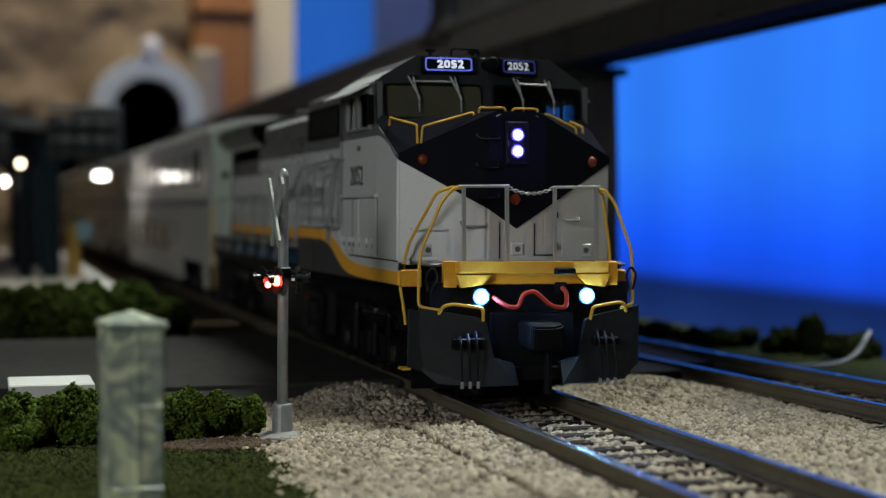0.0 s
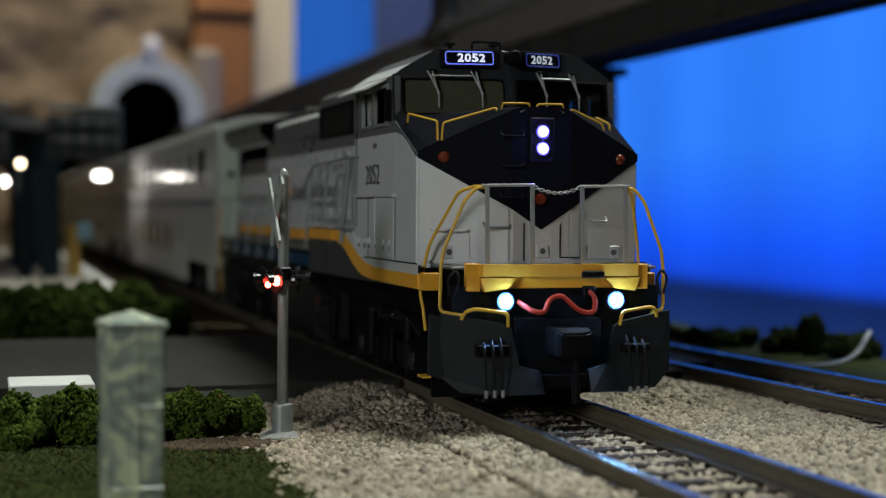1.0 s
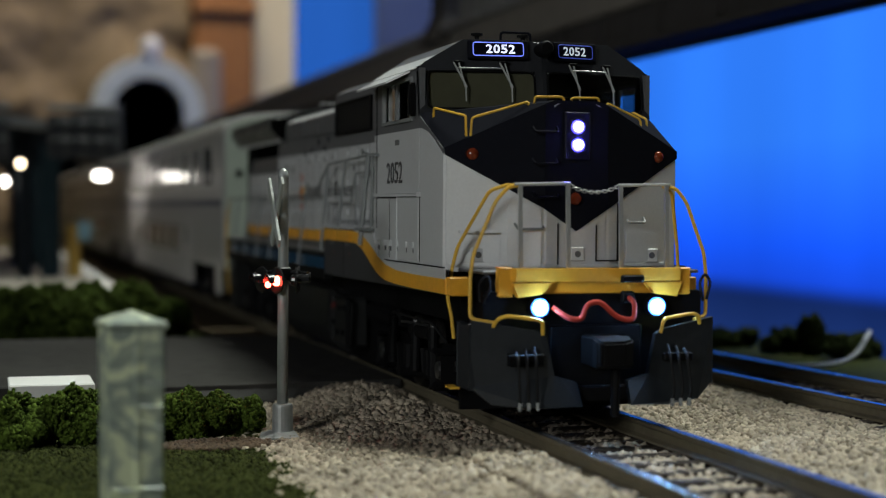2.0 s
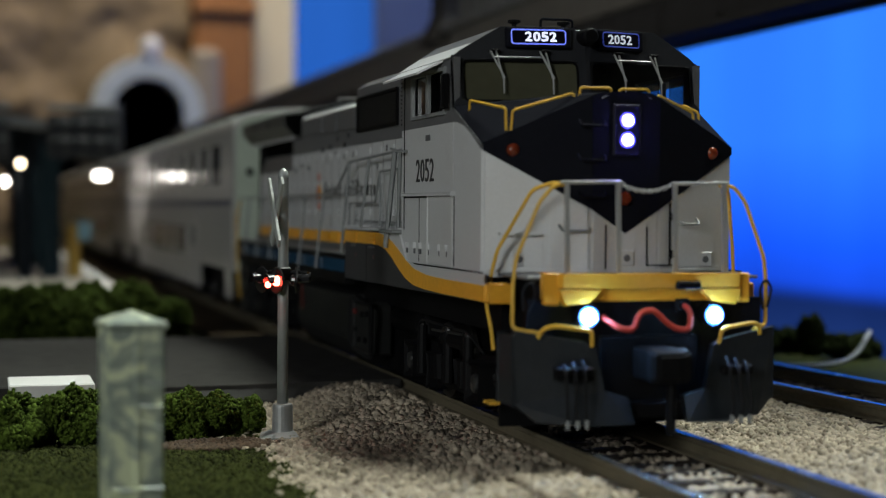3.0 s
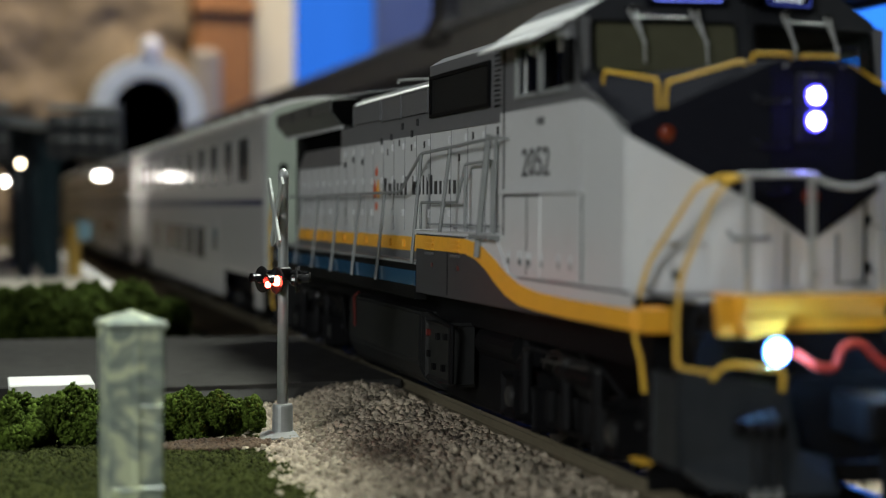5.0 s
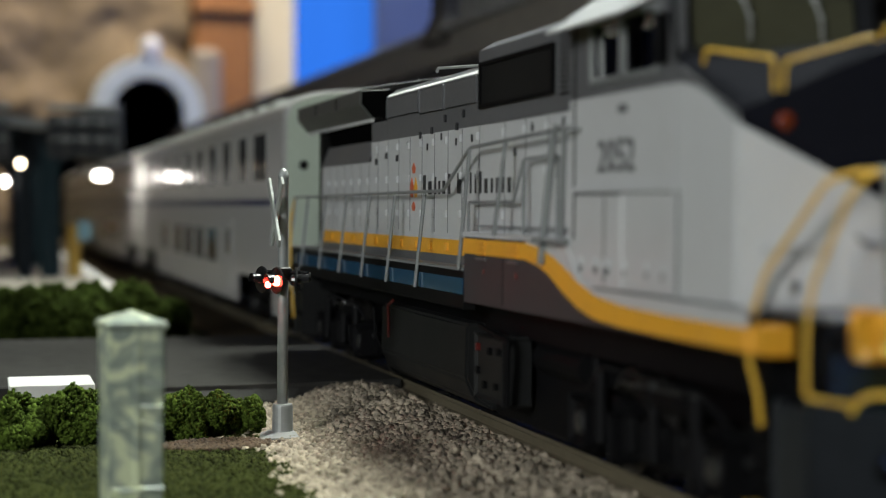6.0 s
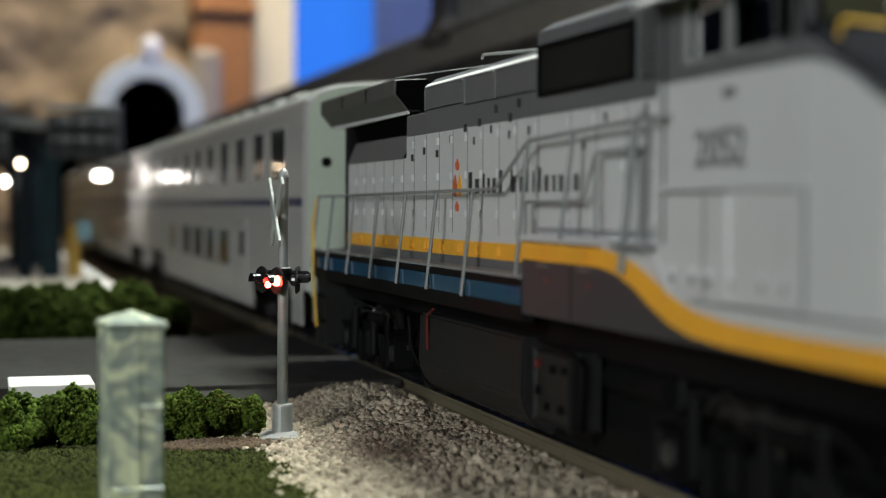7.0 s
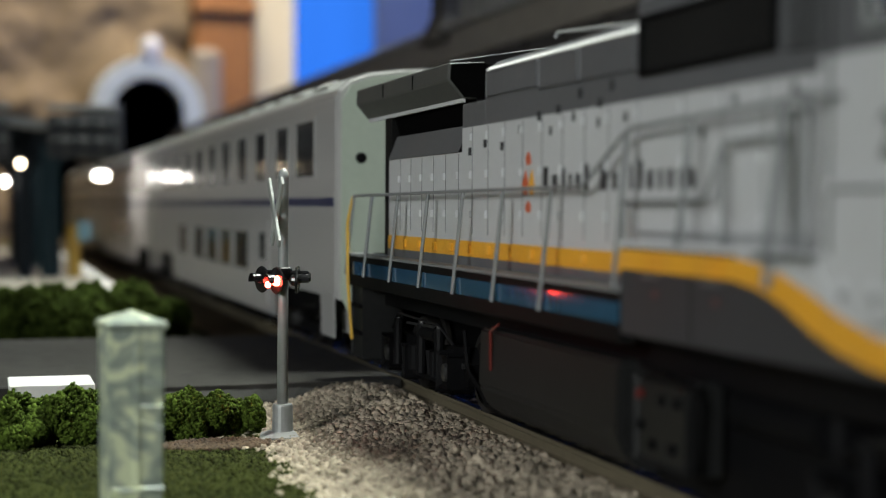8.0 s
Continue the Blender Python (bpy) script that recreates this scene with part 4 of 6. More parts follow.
    part("radiator_core", B(-13.4, 13.4, 134.6, 172.8, 36.2, 48.1), BLACK, L)
    part("radiator_top", loft(bmesh.new(), [[(x, y, z) for x, z in ((-17.0, 48.3), (-3.2, 50.6), (3.2, 50.6), (17.0, 48.3), (12.2, 47.4), (-12.2, 47.4))] for y in (134.9, 186.6)]), GRILLE, L, "dark pitched radiator roof")
    part("roof_lip", tube(bmesh.new(), [(-17.2, 134.8, 48.4), (-3.2, 134.8, 50.7), (3.2, 134.8, 50.7), (17.2, 134.8, 48.4)], 0.06, 6), GREYRAIL, L, "thin grey roof lip")
    # exhaust stack and roof grab over the engine
    part("exhaust_stack", B(-4, 4, 96, 104, 48.2, 50.4, bevel=0.4), BLACK, L)
    part("lift_ring_bar", tube(bmesh.new(), soft([(-11.0, 82, 47.4), (-11.0, 83, 48.0), (-11.0, 111, 49.9), (-11.0, 111.6, 49.4)], 0.4), 0.22, 6), STEEL, L, "bright metal roof grab")
    part("roof_hatch", B(-10, 10, 84, 92, 48.2, 49.0, bevel=0.3), STEEL, L, "pale worn roof hatch")

    # side handrails with stanchions
    def handrail(s):
        X = 17.3 * s
        rail = [(X, 189, 30.6), (X, 87, 31.0), (X, 75.5, 36.4), (X, 37.5, 37.4)]
        part("handrail", tube(bmesh.new(), soft(rail, 1.0), 0.24, 6), GREYRAIL, L, "thin grey side handrail")
        for y in (189, 176.6, 160.5, 144.4, 128.2, 112.2, 96.1):
            part("stanchion", tube(bmesh.new(), [(X, y, 30.7), (18.7 * s, y, 17.4)], 0.26, 6), GREYRAIL, L)
        part("stanchion", tube(bmesh.new(), [(X, 42.3, 37.2), (17.6 * s, 42.3, 25.5)], 0.28, 6), GREYRAIL, L)
        part("step_shelf", B(15.4 * s, 19.2 * s, 39.4, 47.0, 24.9, 25.3, bevel=0.1), GREYRAIL, L, "thin grey step shelf")
        for y, z in ((75.5, 36.3), (61.5, 36.7), (45.5, 37.1)):
            part("stanchion", tube(bmesh.new(), [(X, y, z), (18.6 * s, y + 0.3, 22.5 if y < 50 else (25.4 if y < 70 else 20.8))], 0.26 if y > 50 else 0.42, 6), GREYRAIL, L)
        part("inner_rail", tube(bmesh.new(), soft([(16.6 * s, 78, 25.6), (16.6 * s, 78, 29.4), (16.6 * s, 60.5, 29.4), (16.6 * s, 57, 34.4), (16.6 * s, 46, 34.6), (16.6 * s, 46, 25.6)], 0.5), 0.2, 6), GREYRAIL, L)
        part("inner_post", tube(bmesh.new(), [(16.6 * s, 57, 34.3), (16.6 * s, 57, 25.6)], 0.2, 6), GREYRAIL, L)
        part("inner_foot", tube(bmesh.new(), [(16.4 * s, 75, 26.4), (16.4 * s, 42, 26.4)], 0.14, 6), GREYRAIL, L)
        # rear steps and yellow rear grabs
        part("rear_step_well", B(10.6 * s, 17.0 * s, 182.5, 190.4, 3.6, 20.6, bevel=0.3), TANK, L, "black rear step well")
        for z in (7.5, 12.0, 16.5):
            part("rear_step", B(17.0 * s, 17.7 * s, 183.2, 189.8, z, z + 0.5, bevel=0.08), BLACK, L)
        part("rear_grab", tube(bmesh.new(), soft([(18.0 * s, 187, 6.5), (18.6 * s, 187.6, 16), (18.4 * s, 189, 26), (17.4 * s, 189.2, 30.4)], 1.0), 0.28, 6), RAILYEL, L, "yellow rear grab rail")
    both(handrail)

    # front platform, anticlimber, pilot
    part("platform", B(-15.4, 15.4, -8.0, 3.2, 20.1, 20.55, bevel=0.15), CHARCOAL, L, "dark grey front platform")
    ac = bmesh.new()
    loft(ac, [[(x, y, 19.2) for x, y in ((-12.4, -8.6), (-11.6, -10.2), (11.6, -10.2), (12.4, -8.6))], [(x, y, 20.9) for x, y in ((-12.4, -8.6), (-11.6, -10.4), (11.6, -10.4), (12.4, -8.6))]])
    part("anticlimber", ac, YELLOW, L, "yellow anticlimber lip")
    part("front_band", B(-13.4, 13.4, -8.7, -7.9, 17.5, 20.6, bevel=0.15), YELLOW, L, "golden yellow front sill")
    both(lambda s: part("front_band_side", B(15.2 * s, 17.9 * s, -2.4, -0.3, 17.1, 19.3, bevel=0.15), YELLOW, L))
    both(lambda s: part("corner_column", B(11.9 * s, 13.5 * s, -9.4, -8.2, 17.3, 20.9, bevel=0.15), YELLOW, L))
    both(lambda s: part("ditch_bracket", slab(bmesh.new(), [(6.6 * s, -8.8, 19.1), (12.0 * s, -8.8, 19.1), (11.2 * s, -8.8, 17.2), (8.0 * s, -8.8, 17.6)], (0, -1.3, -0.1)), YELLOW, L, "yellow ditch light bracket"))
    def ditch(s):
        d = part("ditch_light_housing", lathe(bmesh.new(), [(1.3, -8.6), (1.45, -9.9), (1.4, -10.2), (1.22, -10.2), (1.2, -9.6)], "y", (8.25 * s, 0, 15.8), 18), BLACK, L)
        part("ditch_light", lathe(bmesh.new(), [(0.03, -10.9), (0.5, -10.78), (0.86, -10.4), (0.92, -9.7)], "y", (8.25 * s, 0, 15.8), 18), WHITEGLOW, d, "lit white ditch light")
        part("halo_ring", lathe(bmesh.new(), [(0.94, -10.3), (1.2, -10.25), (1.2, -9.7)], "y", (8.25 * s, 0, 15.8), 18), HALOGLOW, d, "blue glowing ring in place of the ditch light halo")
    both(ditch)
    part("end_plate", B(-15.5, 15.5, -8.5, -7.0, 6.0, 17.8), BLACK, L)
    for s in (-1, 1):
        plow = bmesh.new()
        pts0 = [(3.6 * s, -11.5, 6.2), (6.6 * s, -11.4, 7.0), (7.7 * s, -11.2, 12.2), (9.0 * s, -11.0, 12.9), (17.1 * s, -9.0, 14.2), (17.3 * s, -8.6, 5.6), (14.6 * s, -9.8, 3.3), (9.0 * s, -12.4, 3.0), (3.4 * s, -13.2, 3.2)]
        slab(plow, pts0, (0, 1.0, 0))
        part("snowplow", plow, PLOW, L, "black snowplow blade")
        part("plow_side", B(16.6 * s, 17.3 * s, -8.8, -3.5, 5.2, 13.6, bevel=0.15), PLOW, L)
        part("step_well", B(14.8 * s, 17.0 * s, -7.6, -1.0, 6.8, 7.4), BLACK, L)
        part("plow_step", B(16.4 * s, 17.6 * s, -1.5, 0.8, 4.5, 4.75, bevel=0.08), RAILYEL, L, "yellow edged lower step")
        for k in range(3):
            x = (9.4 + 1.2 * k) * s
            hose = part("air_hose", tube(bmesh.new(), soft([(x, -11.2, 10.8 - 0.3 * k), (x - 0.3, -12.8, 9.6), (x + 0.2 * s, -13.1, 5.0), (x - 0.2, -13.3, 3.4)], 1.0), 0.22, 6), RUBBER, L, "black hanging air hose")
            part("hose_fitting", cyl(bmesh.new(), (x - 0.2, -13.3, 3.9), (x - 0.25, -13.35, 2.9), 0.26, 8), GREYRAIL, hose, "bright metal hose end")
        part("hose_valve", B(8.6 * s, 12.8 * s, -12.0, -11.0, 8.6, 9.8, bevel=0.2), BLACK, L)
        # cable loop at the corner
        part("cable_loop", tube(bmesh.new(), soft([(15.6 * s, -9.0, 16.4), (14.7 * s, -9.6, 18.8), (15.4 * s, -9.8, 20.2), (16.5 * s, -9.5, 19.0), (16.1 * s, -9.0, 16.6)], 1.0, 4), 0.2, 6), RUBBER, L)
        # yellow step grab on the plow
        part("plow_grab", tube(bmesh.new(), soft([(8.3 * s, -11.4, 12.4), (8.5 * s, -11.9, 14.3), (13.0 * s, -11.2, 14.9), (14.2 * s, -10.6, 14.5), (14.6 * s, -10.0, 13.4)], 0.6), 0.25, 8), RAILYEL, L, "yellow grab on the plow")
        # yellow corner handrails: front and rear of the step well
        part("corner_rail", tube(bmesh.new(), soft([(10.5 * s, -8.0, 31.6), (11.9 * s, -8.0, 31.5), (13.6 * s, -7.8, 29.6), (16.5 * s, -7.4, 22.6), (16.85 * s, -7.3, 19.5), (16.85 * s, -7.3, 14.3), (14.2 * s, -9.2, 13.9)], 0.8), 0.25, 8), RAILYEL, L, "yellow corner handrail")
        part("corner_rail", tube(bmesh.new(), soft([(11.3 * s, -5.4, 31.7), (13.2 * s, -4.0, 31.0), (16.2 * s, 0.4, 23.4), (16.7 * s, 1.1, 20.5), (17.5 * s, 0.6, 16.6), (17.3 * s, -0.6, 14.2), (17.0 * s, -0.8, 11.2)], 0.8), 0.25, 8), RAILYEL, L, "yellow corner handrail")
        part("corner_loop", tube(bmesh.new(), soft([(10.5 * s, -8.0, 31.6), (11.3 * s, -5.4, 31.7)], 0.3), 0.26, 8), RAILYEL, L)
    # grey front railing and chain
    for x in (-10.4, -3.75, 3.75, 10.4):
        outer = abs(x) > 8
        part("front_post", loft(bmesh.new(), [[(x - 0.27, -8.9, 19.0 if outer else 20.8), (x + 0.27, -8.9, 19.0 if outer else 20.8), (x + 0.27, -8.5, 19.0 if outer else 20.8), (x - 0.27, -8.5, 19.0 if outer else 20.8)], [(x - 0.27, -8.4, 31.9), (x + 0.27, -8.4, 31.9), (x + 0.27, -8.0, 31.9), (x - 0.27, -8.0, 31.9)]]), STEEL, L, "grey metal railing post")
    for a, b in ((-11.2, -3.4), (3.4, 11.0)):
        part("front_rail", tube(bmesh.new(), [(a, -8.2, 31.8), (b, -8.2, 31.95)], 0.22, 8), STEEL, L, "grey metal front rail")
    for i in range(15):
        u = (i + 0.5) / 15
        c = Vector((-3.5 + 7.0 * u, -8.3, 31.7 - 0.85 * 4 * u * (1 - u)))
        lk = bmesh.new()
        loop = []
        for j in range(10):
            w = 2 * math.pi * j / 10
            loop.append(c + Vector((0.36 * math.cos(w), 0.2 * math.sin(w) * (i % 2), 0.2 * math.sin(w) * ((i + 1) % 2))))
        tube(lk, loop + [loop[0]], 0.09, 5)
        part("chain_link", lk, STEEL, L)
    # yellow nose-top grabs
    for pts in ([(-16.5, 10.2, 41.0), (-16.6, 9.6, 42.7), (-14.6, 1.2, 41.2), (-14.5, 1.2, 38.4)], [(-14.1, 0.5, 38.4), (-13.9, 0.5, 40.9), (-6.2, -0.6, 43.2), (-6.0, -0.6, 41.6)],
                [(-5.4, -0.4, 42.0), (-5.2, -0.4, 43.9), (-1.1, -0.4, 44.0), (-0.9, -0.4, 43.0)], [(0.1, -0.4, 43.0), (0.2, -0.4, 43.9), (4.3, -0.4, 44.0), (4.4, -0.4, 42.6)],
                [(5.6, 0.2, 41.8), (5.9, 0.2, 43.4), (11.8, 0.8, 41.3), (12.0, 0.8, 39.2)], [(13.0, 6.4, 40.6), (13.0, 6.2, 42.7), (14.6, 4.4, 41.6), (14.6, 4.4, 39.4)]):
        part("nose_grab", tube(bmesh.new(), soft([(x * (0.965 if x > 8 else 1), y + 1.0 + 0.07 * max(0, x), z) for x, y, z in pts], 0.4), 0.17, 6), RAILYEL, L, "yellow nose grab iron")
    # coupler, hoses
    part("drawbar", B(-2.2, 2.2, -14.2, -7, 8.2, 12.2, bevel=0.3), BLACK, L)
    cp = loft(bmesh.new(), [[(-2.6, -14.2, 8.0), (2.6, -14.2, 8.0), (2.6, -14.2, 12.4), (-2.6, -14.2, 12.4)], [(-2.9, -16.6, 8.4), (2.2, -16.6, 8.4), (2.2, -16.6, 12.0), (-2.9, -16.6, 12.0)], [(-2.4, -17.4, 8.6), (0.6, -17.4, 8.6), (0.6, -17.4, 11.8), (-2.4, -17.4, 11.8)]])
    bmesh.ops.bevel(cp, geom=cp.edges[:], offset=0.3, segments=2, affect="EDGES")
    part("coupler", cp, BLACK, L, "black knuckle coupler")
    part("coupler_pin", cyl(bmesh.new(), (0.4, -14.8, 8.2), (0.4, -14.8, 2.0), 0.6, 10), BLACK, L, "hanging black uncoupling pin")
    part("rear_pilot", B(-10.6, 10.6, 189.4, 190.6, 3.6, 20.6, bevel=0.2), BLACK, L)
    # Hidden plate added to stop nose lights shining back under the frame.
    part("light_baffle", B(-15.5, 15.5, 0.8, 1.6, 1.4, 19.5), BLACK, L)
    part("pilot_beam", B(-6.5, 6.5, -9.4, -8.4, 4.8, 13.4, bevel=0.2), BLACK, L)
    part("lower_bar", B(-4, 4, -11.2, -10.2, 3.6, 5.6, bevel=0.2), BLACK, L)
    part("red_hose", tube(bmesh.new(), soft([(-6.3, -9.6, 15.8), (-4.6, -11.0, 14.4), (-2.8, -11.2, 14.2), (-2.2, -11.2, 16.2), (-0.4, -11.2, 16.7), (2.2, -11.2, 14.4), (4.6, -11.2, 14.0), (4.9, -10.6, 16.4), (4.4, -9.0, 17.2)], 1.4, 5), 0.36, 8), REDHOSE, L, "red rubber hose looped under the sill", smooth=True)
    part("hose_block", B(3.6, 5.4, -9.6, -8.6, 16.2, 17.8, bevel=0.2), BLACK, L)
    part("brown_bracket", B(3.0, 6.2, -10.9, -9.8, 19.0, 20.0, bevel=0.2), BLACK, L)

    # underframe: tank, boxes, trucks
    part("frame", B(-13.5, 13.5, -6, 191, 12.6, 20.2), BLACK, L, "black underframe")
    tank = bmesh.new()
    sec = [(-16.2, 13.4), (-16.4, 6.0), (-15.2, 3.4), (-12.6, 1.8), (12.6, 1.8), (15.2, 3.4), (16.4, 6.0), (16.2, 13.4)]
    loft(tank, [[(x, y, z) for x, z in sec] for y in (79.5, 124.0)])
    bmesh.ops.bevel(tank, geom=tank.edges[:], offset=0.4, segments=2, affect="EDGES")
    part("fuel_tank", tank, TANK, L, "dark grey fuel tank")
    both(lambda s: part("fuel_filler", tube(bmesh.new(), soft([(16.4 * s, 119, 8.4), (16.8 * s, 118, 13.4), (16.8 * s, 115, 14.4)], 0.4), 0.22, 6), REDDIM, L, "red fuel filler pipe"))
    both(lambda s: part("air_box", B(13.4 * s, 16.4 * s, 63.5, 74.5, 4.6, 12.6, bevel=0.4), TANK, L, "dark equipment box with bolts"))
    both(lambda s: [part("box_bolt", B(16.3 * s, 16.8 * s, y, y + 0.7, z, z + 0.7, bevel=0.1), REDDIM if (y > 72 and z > 10) else BLACK, L) for y, z in ((65, 10.6), (68.5, 10.4), (73.2, 10.6), (66, 6.2), (70.4, 6.0), (73.2, 7.6))])
    both(lambda s: part("air_pipe", tube(bmesh.new(), soft([(16.8 * s, 62, 4.8), (16.8 * s, 61.5, 12.6), (16.2 * s, 74, 13.6)], 0.6), 0.35, 6), BLACK, L))
    for yc in (24.5, 155.0):
        def side_frame(s, yc=yc):
            fr = bmesh.new()
            poly = [(-21, 7.4), (-19, 9.6), (-8, 9.0), (-5, 6.6), (5, 6.6), (8, 9.0), (19, 9.6), (21, 7.4), (19.5, 4.2), (12, 4.2), (8, 3.2), (-8, 3.2), (-12, 4.2), (-19.5, 4.2)]
            slab(fr, [(12.6 * s, yc + a, b) for a, b in poly], (1.5 * s, 0, 0))
            f = part("truck_frame", fr, BLACK, L, "black truck side frame")
            for a in (-15.5, 15.5):
                part("axle_box", B(13.6 * s, 16.0 * s, yc + a - 2.3, yc + a + 2.3, 3.7, 8.3, bevel=0.5), BLACK, f)
                part("axle_cap", lathe(bmesh.new(), [(0.05, 16.6 * s), (1.2, 16.4 * s), (1.4, 15.8 * s)], "x", (0, yc + a, 5.9), 12), AXLECAP, f, "dull grey axle cap")
            part("brake_cylinder", cyl(bmesh.new(), (15.0 * s, yc - 9, 10.4), (15.0 * s, yc + 1, 10.4), 1.1, 10), BLACK, f)
            part("brake_rod", tube(bmesh.new(), [(15.6 * s, yc - 8, 11.6), (15.6 * s, yc + 6, 11.2)], 0.22, 6), AXLECAP, f)
            for a in (-5.5, -1.8, 1.8, 5.5):
                part("spring", cyl(bmesh.new(), (14.6 * s, yc + a, 4.2), (14.6 * s, yc + a, 7.8), 0.9, 8), BLACK, f)
            part("sand_pipe", tube(bmesh.new(), soft([(14.8 * s, yc - 20, 12), (14.8 * s, yc - 21.5, 7), (12 * s, yc - 22, 2.2)], 1), 0.3, 6), BLACK, f)
            part("brake_pipe", tube(bmesh.new(), soft([(15.4 * s, yc - 17, 9.8), (16.0 * s, yc - 12, 12.2), (16.0 * s, yc + 10, 12.4), (15.2 * s, yc + 16, 9.6)], 1.2), 0.2, 6), RUBBER, f, "black brake pipe")
            for a in (-11.5, -2.5, 10.5):
                d = part("damper", cyl(bmesh.new(), (15.8 * s, yc + a, 4.4), (15.4 * s, yc + a + 1.2, 11.4), 0.75, 10), BLACK, f)
                part("damper_cap", cyl(bmesh.new(), (15.4 * s, yc + a + 1.2, 11.4), (15.4 * s, yc + a + 1.3, 12.0), 0.5, 8), AXLECAP, d, "dull metal damper cap")
            for a in (-18.5, -6.5, 6.8, 18.2):
                part("frame_bolt", cyl(bmesh.new(), (14.0 * s, yc + a, 7.0), (14.6 * s, yc + a, 7.0), 0.4, 8), AXLECAP, f)
            part("brake_shoe", B(13.0 * s, 15.0 * s, yc - 10.2, yc - 8.2, 2.6, 7.4, bevel=0.3), BLACK, f)
            part("brake_shoe", B(13.0 * s, 15.0 * s, yc + 8.2, yc + 10.2, 2.6, 7.4, bevel=0.3), BLACK, f)
        both(side_frame)
    # Filler blocks added to keep blue backdrop light from under the frame.
    part("keel_light_block", B(-12, 12, 46, 80, 1.2, 12.8, bevel=0.5), BLACK, L)
    part("keel_light_block", B(-12, 12, 123, 135, 1.2, 12.8, bevel=0.5), BLACK, L)
    both(lambda s: part("air_reservoir", cyl(bmesh.new(), (11.5 * s, 47, 10.6), (11.5 * s, 62, 10.6), 2.0, 14), BLACK, L))
    # The same added light blocking inside both trucks.
    for yc in (24.5, 155.0):
        part("truck_light_block", B(-6.5, 6.5, yc - 21, yc + 21, 0.9, 12.8, bevel=0.5), BLACK, L)
    wheels = []
    for y in (9.0, 40.0, 139.5, 170.5):
        wheels.append((wheelset(L, 5.8), y, 5.8))
    return L, wheels


def wheelset(parent, r):
    bm = bmesh.new()
    cyl(bm, (-9.5, 0, 0), (9.5, 0, 0), 1.0, 10)
    for s in (-1, 1):
        lathe(bm, [(0.9, 7.6 * s), (r * 0.62, 7.7 * s), (r * 0.80, 7.4 * s), (r * 1.10, 7.3 * s), (r * 1.10, 7.9 * s), (r, 8.2 * s), (r * 0.985, 10.2 * s), (r * 0.82, 10.3 * s), (r * 0.78, 9.4 * s), (r * 0.34, 9.2 * s), (r * 0.3, 10.4 * s), (0.3, 10.5 * s)], "x", (0, 0, 0), 28)
        for k in range(3):
            w = 2 * math.pi * k / 3
            cyl(bm, (9.2 * s, math.cos(w) * r * 0.56, math.sin(w) * r * 0.56), (9.8 * s, math.cos(w) * r * 0.56, math.sin(w) * r * 0.56), r * 0.09, 6)
    return part("wheelset", bm, WHEELM, parent, "blackened metal wheelset")


LOCO, LOCO_WHEELS = locomotive()


